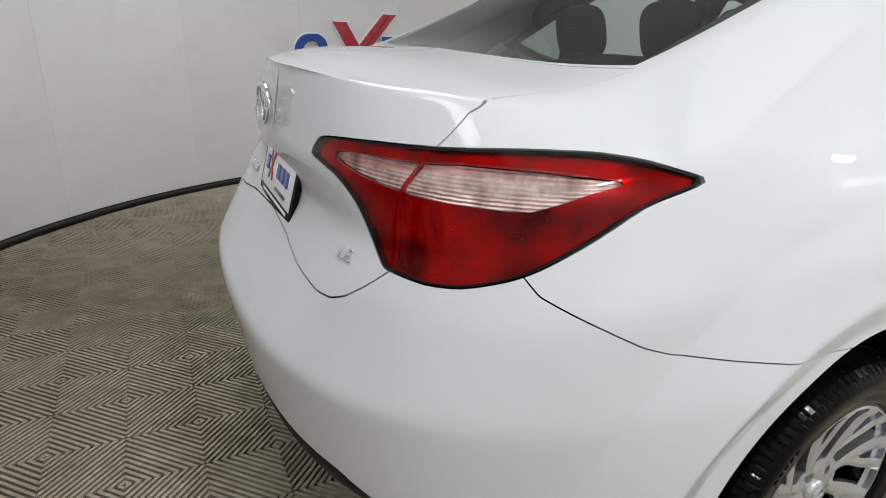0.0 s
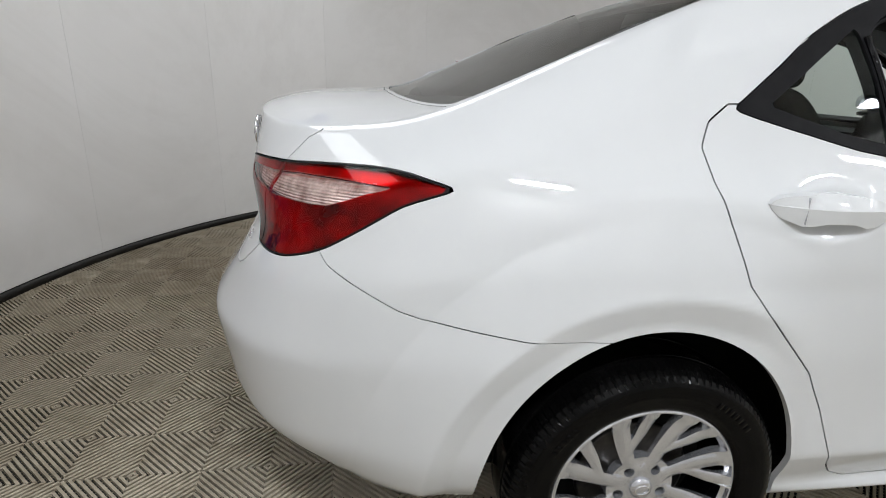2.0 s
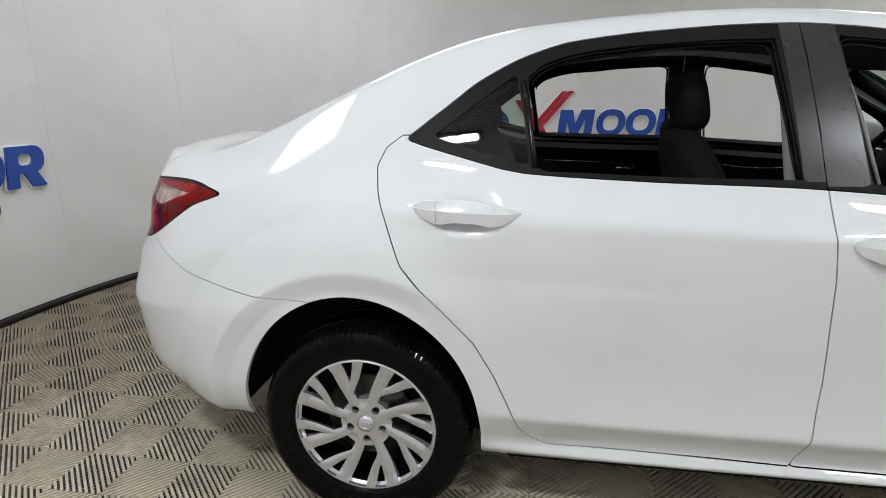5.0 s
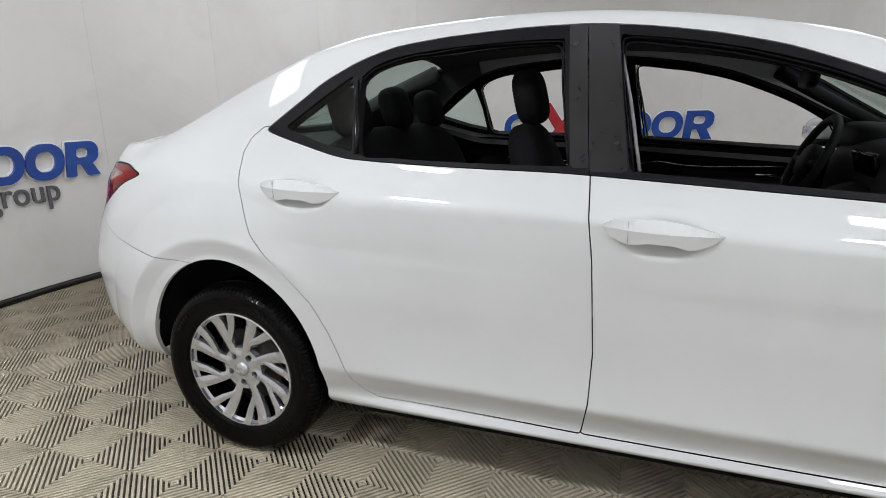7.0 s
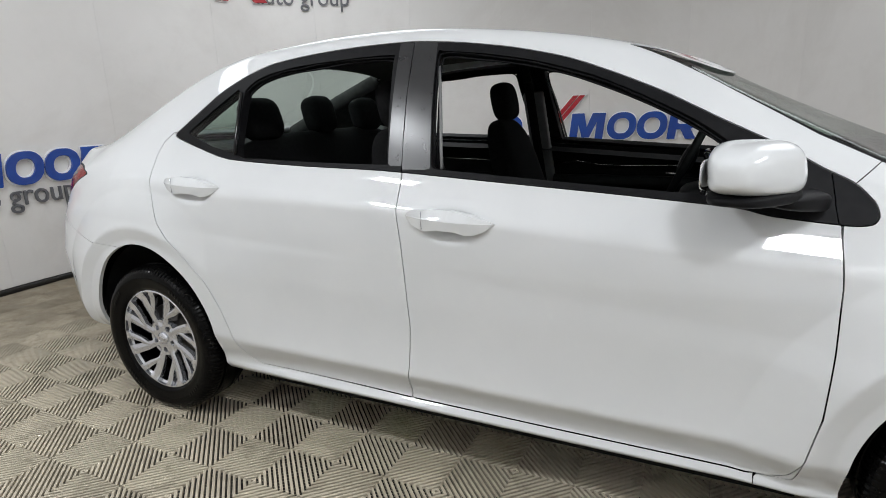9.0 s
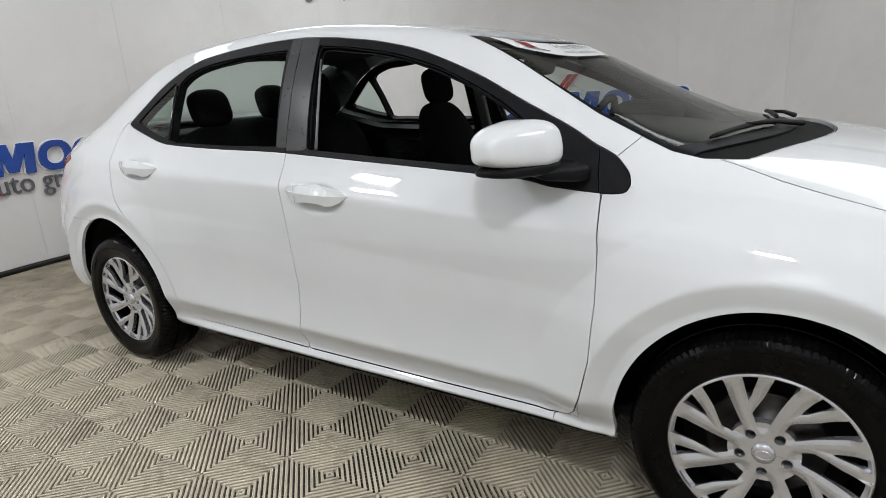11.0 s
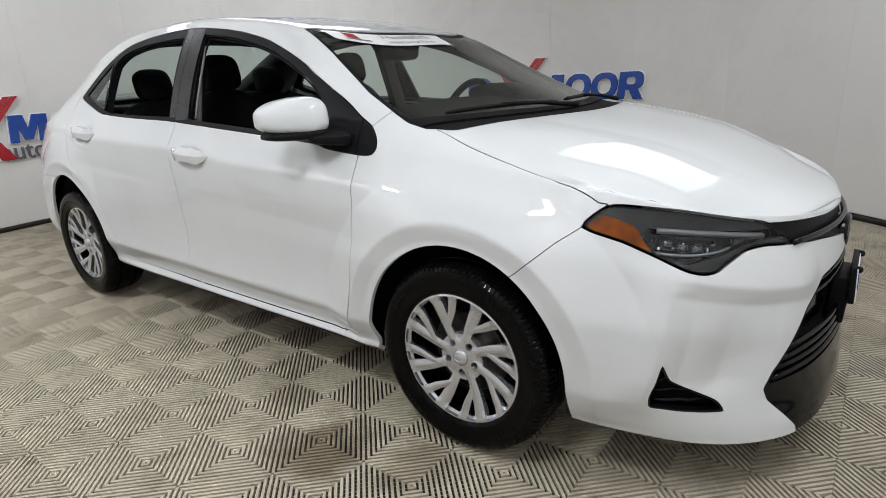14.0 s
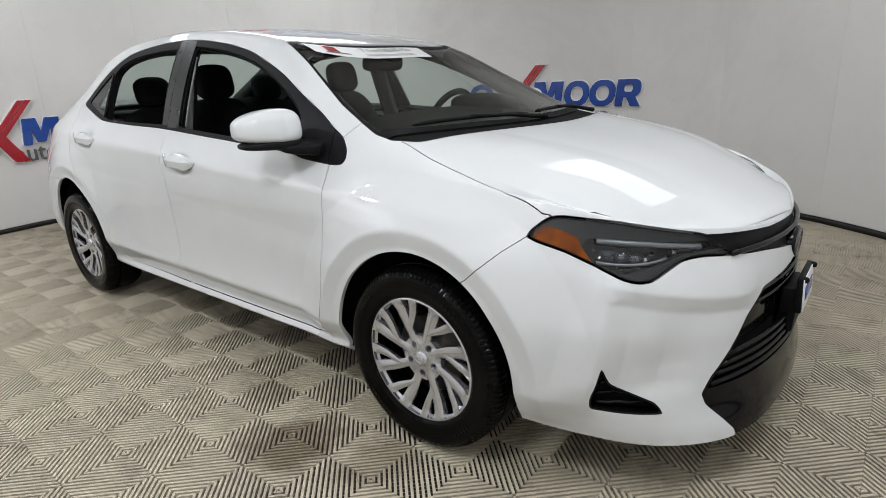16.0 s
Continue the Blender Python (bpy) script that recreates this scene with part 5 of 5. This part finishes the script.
part("rear_view_mirror", blob((0.020, 0.125, 0.038), 0.55, pose(0.45, 0.01, 1.272, 0, 10, -4), 28), TRIM, car, "black interior mirror")
part("mirror_housing", blob((0.06, 0.045, 0.03), 0.6, pose(0.50, 0.01, 1.312, 0, 20, 0), 20), TRIM, car, "black sensor housing behind the mirror")

# linings of the roof, the rear pillars and the doors
x, y, z, s, r = fields()
quarter_lining, _ = part_of(body_side, np.maximum(np.maximum(-1.80 - s, s + 0.88), np.maximum(1.02 - z, r - RE - 4)))
pair("pillar_lining", quarter_lining, LINER, TWO, "grey rear pillar lining", 0.0, 0.03)
whole("headliner", roof, LINER, car, "grey roof lining", 0.0, 0.035)
for faces, doors in ((door_front, doors_f), (door_rear, doors_r)):
    pair("door_lining", faces, TRIM, doors, "black inner door panel", 0.05, 0.075)
for doors, a, b in ((doors_f, -0.12, 0.72), (doors_r, -0.85, -0.26)):
    for side in (0, 1):
        flip = Matrix.Diagonal((1, -1, 1, 1)) if side else Matrix()
        pts = [flip @ on_side(ss, 0.93, -0.082)[0] for ss in np.linspace(a, b, 8)]
        part("armrest_trim", tube(pts, 0.005, 6), CHROME, doors[side], "thin silver trim line")
        pts = [flip @ on_side(ss, 0.80, -0.115)[0] for ss in np.linspace(a, b, 8)]
        part("armrest", tube(pts, 0.035, 8), TRIM, doors[side], "black armrest")
        p = flip @ on_side(a + (b - a) * 0.72, 0.88, -0.085)[0]
        part("inner_handle", boxed((0.09, 0.012, 0.02), Matrix.Translation(p), 0.004), CHROME, doors[side], "silver inner handle")
for side in (1, -1):
    part("centre_pillar", boxed((0.11, 0.03, 0.66), pose(-0.185, side * 0.72, 0.95, side * 14, -5, 0), 0.012), INNER, car, "grey centre pillar trim")
    part("seat_belt", boxed((0.045, 0.003, 0.75), pose(-0.19, side * 0.672, 0.95, side * 14, -5, 0), 0.001, 1), FABRIC, car, "black seat belt")
    pts = [(1.02, side * 0.645, 0.99), (0.72, side * 0.585, 1.155), (0.44, side * 0.515, 1.31)]
    part("front_pillar", tube(pts, 0.028, 8), TRIM, car, "dark front pillar trim")
    pts = [(-1.72, side * 0.54, 1.09), (-1.36, side * 0.545, 1.26), (-1.10, side * 0.53, 1.36)]
    part("rear_pillar", tube(pts, 0.04, 8), LINER, car, "grey rear pillar trim")

# rubber channels inside the window openings, and the bar before the quarter glass
for outline, doors, picks in ((OPEN_FRONT, doors_f, range(5, 16)), (OPEN_REAR, doors_r, range(4, 15))):
    ring = [outline[k % len(outline)] for k in picks]
    mid = np.mean(np.array(outline), axis=0)
    for depth, shrink, rad in ((-0.008, 0.992, 0.0026), (-0.022, 0.978, 0.0035)):
        line = [mid + (np.array(p) - mid) * shrink for p in ring]
        fine = [line[k] + (line[k + 1] - line[k]) * t for k in range(len(line) - 1) for t in (0, 0.25, 0.5, 0.75)] + [line[-1]]
        pts = even([on_side(p[0], p[1], depth)[0] for p in fine], 3)
        for side in (0, 1):
            flip = Matrix.Diagonal((1, -1, 1, 1)) if side else Matrix()
            part("window_channel", tube([flip @ p for p in pts], rad, 6), BLACK, doors[side], "black rubber window channel")
for side in (0, 1):
    flip = Matrix.Diagonal((1, -1, 1, 1)) if side else Matrix()
    pts = even([on_side(ss, zz, 0.002)[0] for ss, zz in ((-0.873, 1.072), (-0.880, 1.12), (-0.884, 1.18), (-0.892, 1.23), (-0.905, 1.285))], 2)
    part("divider_bar", tube([flip @ p for p in pts], 0.0075, 8), GLOSS, doors_r[side], "glossy black bar beside the quarter glass")
    pts = even([on_side(-0.064 - 0.052 * t, 1.045 + 0.30 * t, -0.022)[0] for t in np.linspace(0, 1, 6)], 2)
    part("pillar_edge", tube([flip @ p for p in pts], 0.005, 8), INNER, car, "grey pillar edge inside the door opening")

# ---------------------------------------------------------------- round studio
def reach(ang):
    """From the middle of the studio to its wall, at a bearing."""
    a = radians(ang)
    return (abs(math.cos(a) / RADIUS) ** SQUARE + abs(math.sin(a) / DEPTH) ** SQUARE) ** (-1 / SQUARE)


def bent(ang, radius, z):
    """A place at a bearing; radius: measured as on the long axis."""
    a, r = radians(ang), reach(ang) + radius - RADIUS
    return Vector((ROOM[0] + r * math.cos(a), ROOM[1] + r * math.sin(a), z))


PANELS, SEAM = 25, 139.6
STEP = 360 / PANELS
bm = bmesh.new()
n = 176
for r0, r1 in ((RADIUS + 0.02, RADIUS + 0.34),):
    ring = [[bm.verts.new(bent(360 * k / n, rad, zz)) for rad, zz in ((r0, -0.02), (r0, CEIL), (r1, CEIL), (r1, -0.02))] for k in range(n)]
    for k in range(n):
        a, b = ring[k], ring[(k + 1) % n]
        for i in range(4):
            bm.faces.new((a[i], a[(i + 1) % 4], b[(i + 1) % 4], b[i]))
bmesh.ops.recalc_face_normals(bm, faces=bm.faces)
wall = tagged(link("wall_round", bm, WALL, None), "round studio wall of plain white panels", "wall", kind="structure")


def panel(middle):
    bm = bmesh.new()
    m = 10
    turns = [middle + max(min(-STEP / 2 + STEP * k / m, STEP / 2 - 0.008), -STEP / 2 + 0.008) for k in range(m + 1)]

    def corner(a, rad, zz):
        return bm.verts.new(bent(a, rad, zz))
    face = [[corner(a, RADIUS, zz) for zz in (0.045, CEIL - 0.002)] for a in turns]
    for a, b in zip(face, face[1:]):
        bm.faces.new((a[0], a[1], b[1], b[0]))
    # the four narrow sides, with corners of their own
    for a in (turns[0], turns[-1]):
        bm.faces.new([corner(a, rad, zz) for rad, zz in ((RADIUS, 0.045), (RADIUS, CEIL - 0.002), (RADIUS + 0.018, CEIL - 0.002), (RADIUS + 0.018, 0.045))])
    for zz in (0.045, CEIL - 0.002):
        rim = [[corner(a, rad, zz) for rad in (RADIUS, RADIUS + 0.018)] for a in turns]
        for a, b in zip(rim, rim[1:]):
            bm.faces.new((a[0], a[1], b[1], b[0]))
    return bm


for k in range(PANELS):
    part("panel", panel(SEAM + STEP * (k + 0.5)), WALL, wall)

bm = bmesh.new()
prof = [(RADIUS + 0.01, 0.0), (RADIUS - 0.014, 0.0), (RADIUS - 0.014, 0.034), (RADIUS - 0.008, 0.040), (RADIUS + 0.01, 0.040)]
ring = [[bm.verts.new(bent(360 * k / n, rad, zz)) for rad, zz in prof] for k in range(n)]
for k in range(n):
    a, b = ring[k], ring[(k + 1) % n]
    for i in range(len(prof) - 1):
        bm.faces.new((a[i], a[i + 1], b[i + 1], b[i]))
bmesh.ops.recalc_face_normals(bm, faces=bm.faces)
tagged(link("baseboard", bm, SKIRT), "low black baseboard along the wall", "baseboard", kind="structure")

bm = bmesh.new()
bmesh.ops.create_circle(bm, segments=96, radius=RADIUS + 0.36, cap_ends=True, matrix=pose(*ROOM, CEIL))
bmesh.ops.solidify(bm, geom=bm.faces[:], thickness=-0.08)
tagged(link("ceiling", bm, CEILING), "plain white ceiling over the studio", "ceiling", kind="structure")

# ---------------------------------------------------------------- ceiling lights and added fill panels
def ceiling_light(xx, yy, lx, ly, power):
    thing = tagged(new("ceiling_light"), "flat white light panel out of view, for ceiling light and added fill", "light", "ceiling lights")
    thing.matrix_basis = pose(xx, yy, CEIL)
    bm = bmesh.new()
    for dx, dy, sx, sy in ((0, ly / 2 + 0.015, lx + 0.06, 0.03), (0, -ly / 2 - 0.015, lx + 0.06, 0.03), (lx / 2 + 0.015, 0, 0.03, ly), (-lx / 2 - 0.015, 0, 0.03, ly)):
        box(bm, (sx, sy, 0.06), pose(dx, dy, -0.032), 0.004, 1)
    part("frame", bm, SIGN_GREY, thing)
    part("diffuser", boxed((lx, ly, 0.012), pose(0, 0, -0.03), 0.002, 1), PAPER, thing)
    data = bpy.data.lights.new("tube", "AREA")
    data.energy, data.shape, data.size, data.size_y, data.color = power, "RECTANGLE", lx, ly, (0.92, 0.955, 1.0)
    lamp = new("tube", data)
    lamp.parent = thing
    lamp.location = (0, 0, -0.042)


for spec in LIGHTS:
    ceiling_light(*spec)

# ---------------------------------------------------------------- wall signs
def ring_outline(w, h, r, n=10):
    pts = []
    for cx, cy, a0 in ((w - r, r, -90), (w - r, h - r, 0), (r, h - r, 90), (r, r, 180)):
        for k in range(n + 1):
            a = radians(a0 + 90 * k / n)
            pts.append((cx + r * math.cos(a), cy + r * math.sin(a)))
    return pts


def slab(outline, hole, place, depth, mat, parent, name, label):
    """A flat shape of some depth on the bent wall, with or without a hole."""
    bm = bmesh.new()

    def loop(pts, d):
        return [bm.verts.new(place(u, v, d)) for u, v in pts]
    if hole:
        m = len(outline)
        fo, fi, bo, bi = loop(outline, depth), loop(hole, depth), loop(outline, 0.002), loop(hole, 0.002)
        for k in range(m):
            j = (k + 1) % m
            bm.faces.new((fo[k], fo[j], fi[j], fi[k]))
            bm.faces.new((bo[k], bo[j], fo[j], fo[k]))
            bm.faces.new((fi[k], fi[j], bi[j], bi[k]))
    else:
        fo, bo = loop(outline, depth), loop(outline, 0.002)
        bm.faces.new(fo)
        for k in range(len(outline)):
            j = (k + 1) % len(outline)
            bm.faces.new((bo[k], bo[j], fo[j], fo[k]))
    bmesh.ops.recalc_face_normals(bm, faces=bm.faces)
    return part(name, bm, mat, parent, label, False)


def grown(pts, d):
    p = np.array(pts)
    c = p.mean(0)
    area = 0.5 * np.sum(p[:, 0] * np.roll(p[:, 1], -1) - np.roll(p[:, 0], -1) * p[:, 1])
    t = np.roll(p, -1, 0) - np.roll(p, 1, 0)
    nrm = np.stack([t[:, 1], -t[:, 0]], 1) / (np.linalg.norm(t, axis=1, keepdims=True) + 1e-9)
    return [tuple(q) for q in p + nrm * d * (1 if area > 0 else -1)]


def densified(pts, step=0.06):
    out = []
    for (a, b), (c, d) in zip(pts, pts[1:] + pts[:1]):
        k = max(1, int(math.hypot(c - a, d - b) / step))
        out += [(a + (c - a) * i / k, b + (d - b) * i / k) for i in range(k)]
    return out


def sign(right, z0, size):
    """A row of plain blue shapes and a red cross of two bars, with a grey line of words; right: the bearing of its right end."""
    thing = tagged(new("wall_sign"), "raised blue and red dealer sign with grey words below", "sign", "wall signs")
    length = 1.88

    def place(u, v, d):
        return bent(right + math.degrees((length - u) * size / reach(right + 12)), RADIUS - d, z0 + v * size)

    def letter(outline, hole, mat, label, proud=0.034):
        slab(grown(outline, 0.010), grown(hole, -0.010) if hole else None, place, proud - 0.018, PAPER, thing, "white_edge", "white edge")
        slab(outline, hole, place, proud, mat, thing, "shape", label)
    slant = 0.03

    def lean(pts, du):
        return [(du + u + v * slant / 0.25, v) for u, v in pts]
    for du in (0.0, 1.09, 1.365):
        letter(lean(ring_outline(0.265, 0.25, 0.115), du), lean([(0.062 + u * 0.532, 0.055 + v * 0.56) for u, v in ring_outline(0.265, 0.25, 0.115)], du), SIGN_BLUE, "blue ring")
    # the last shape: an upright, a loop beside its upper half and a slanting foot
    loop = [(u, v + 0.085) for u, v in ring_outline(0.235, 0.165, 0.07, 8)]
    letter(lean(loop, 1.645), lean([(0.068 + u * 0.40, 0.134 + v * 0.40) for u, v in ring_outline(0.235, 0.165, 0.07, 8)], 1.645), SIGN_BLUE, "blue loop")
    letter(lean(ring_outline(0.070, 0.25, 0.006, 2), 1.645), None, SIGN_BLUE, "upright blue bar", 0.0355)
    letter(lean([(0.160, 0.0), (0.248, 0.0), (0.180, 0.105), (0.095, 0.105)], 1.645), None, SIGN_BLUE, "slanting blue foot", 0.0327)
    for du, w in ((0.74, 0.075), (0.985, 0.075)):
        letter(lean(ring_outline(w, 0.25, 0.008, 2), du), None, SIGN_BLUE, "upright blue bar")
    letter(lean([(0.0, 0.25), (0.085, 0.02), (0.155, 0.02), (0.24, 0.25), (0.16, 0.25), (0.12, 0.12), (0.08, 0.25)][::-1], 0.775), None, SIGN_BLUE, "blue wedge")
    # two crossing red bars, the rising one in two strips
    letter(densified([(0.335, 0.345), (0.445, 0.345), (0.765, -0.145), (0.64, -0.145)][::-1]), None, SIGN_RED, "falling red bar")
    for a, b in ((0.0, 0.052), (0.062, 0.112)):
        letter(densified([(0.285 + a, -0.145), (0.285 + b, -0.145), (0.775 + b, 0.42), (0.775 + a, 0.42)]), None, SIGN_RED, "rising red bar")
    pts, faces, width = written("auto group", 0.155)
    k = 0.92 / width
    bm = bmesh.new()
    vs = [bm.verts.new(place(0.66 + p[0] * k, -0.150 + p[1] * k * 1.15, 0.022)) for p in pts]
    for f in faces:
        try:
            bm.faces.new([vs[i] for i in f])
        except ValueError:
            pass
    back = {e.verts[0]: None for e in bm.edges}
    geo = bmesh.ops.extrude_face_region(bm, geom=bm.faces[:])
    mid = Vector((*ROOM, 0))
    for v in geo["geom"]:
        if isinstance(v, bmesh.types.BMVert):
            out = Vector((v.co.x - mid.x, v.co.y - mid.y, 0)).normalized()
            v.co += out * 0.018
    part("lettering", bm, SIGN_GREY, thing, "raised grey lettering auto group", False)
    return thing


sign(169.9, 0.765, 0.96)
sign(80.3, 0.845, 1.02)
sign(130.0, 2.35, 0.96)

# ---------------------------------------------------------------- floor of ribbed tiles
# sheet below the tiles, its colour standing in for shade in the gaps
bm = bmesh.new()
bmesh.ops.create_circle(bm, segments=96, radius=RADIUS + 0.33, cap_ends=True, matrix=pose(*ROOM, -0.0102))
floor = tagged(link("floor", bm, GAP_SHADE), "studio floor of ribbed beige plastic tiles", "floor", kind="structure")
CELL, RIBS, RIB, FOOT, DEEP = 0.2, 17, 0.0086, 0.0100, 0.0100
PITCH = CELL * math.sqrt(2) / RIBS
CX, CY = 0.334, -1.287


def ribs(down):
    """One square of slanting ribs with sloping flanks over low cross bars: from_pydata lists."""
    pts, faces = [], []
    h = CELL / 2 - 0.0004

    def strip(lines, heights, fs, turned):
        base = len(pts)
        for c, zz in zip(lines, heights):
            c = max(-2 * h, min(2 * h, c))
            for x in (max(-h, c - h), min(h, c + h)):
                pts.append((x, (x - c) if turned else (c - x), zz))
        faces.extend(tuple(base + i for i in (f if not turned else f[::-1])) for f in fs)
    for k in range(RIBS):
        d = (k - (RIBS - 1) / 2) * PITCH * math.sqrt(2)
        strip([d + w * math.sqrt(2) for w in (-FOOT / 2, -RIB / 2, RIB / 2, FOOT / 2)], (-DEEP, 0.0, 0.0, -DEEP),
              [(0, 1, 3, 2), (2, 3, 5, 4), (4, 5, 7, 6), (0, 2, 4, 6), (1, 7, 5, 3)], down)
        strip([d - 0.0011, d + 0.0011], (-0.0075, -0.0075), [(0, 1, 3, 2)], not down)
    return pts, faces


tile_data = []
for down in (False, True):
    pts, faces = ribs(down)
    me = bpy.data.meshes.new("tile")
    me.from_pydata(pts, [], faces)
    me.materials.append(TILE)
    tile_data.append((me, np.array(pts), faces))
cells = []
for i in range(-24, 24):
    for j in range(-24, 24):
        cx, cy = CX + CELL * (i + 0.5), CY + CELL * (j + 0.5)
        dx, dy = max(abs(cx - ROOM[0]) - 0.1, 0.0), max(abs(cy - ROOM[1]) - 0.1, 0.0)
        if math.hypot(dx, dy) < reach(math.degrees(math.atan2(dy, dx))) - 0.005:
            cells.append((cx, cy, (i + j) % 2))
# the stretch beside the car, where the walk passes
near = sorted(cells, key=lambda c: abs(c[1] + 1.35) + 0.25 * max(abs(c[0]) - 2.4, 0) * 4)[:290]
chosen = set(near)
rest_p, rest_f, count = [], [], 0
for c in cells:
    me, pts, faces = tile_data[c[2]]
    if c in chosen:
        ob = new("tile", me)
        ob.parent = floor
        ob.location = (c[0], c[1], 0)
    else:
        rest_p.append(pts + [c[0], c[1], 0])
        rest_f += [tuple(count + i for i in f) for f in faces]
        count += len(pts)
me = bpy.data.meshes.new("tiles")
me.from_pydata(np.vstack(rest_p).tolist(), [], rest_f)
me.materials.append(TILE)
rest = new("floor_tiles", me)
rest.parent = floor
rest["kind"] = "stuff"
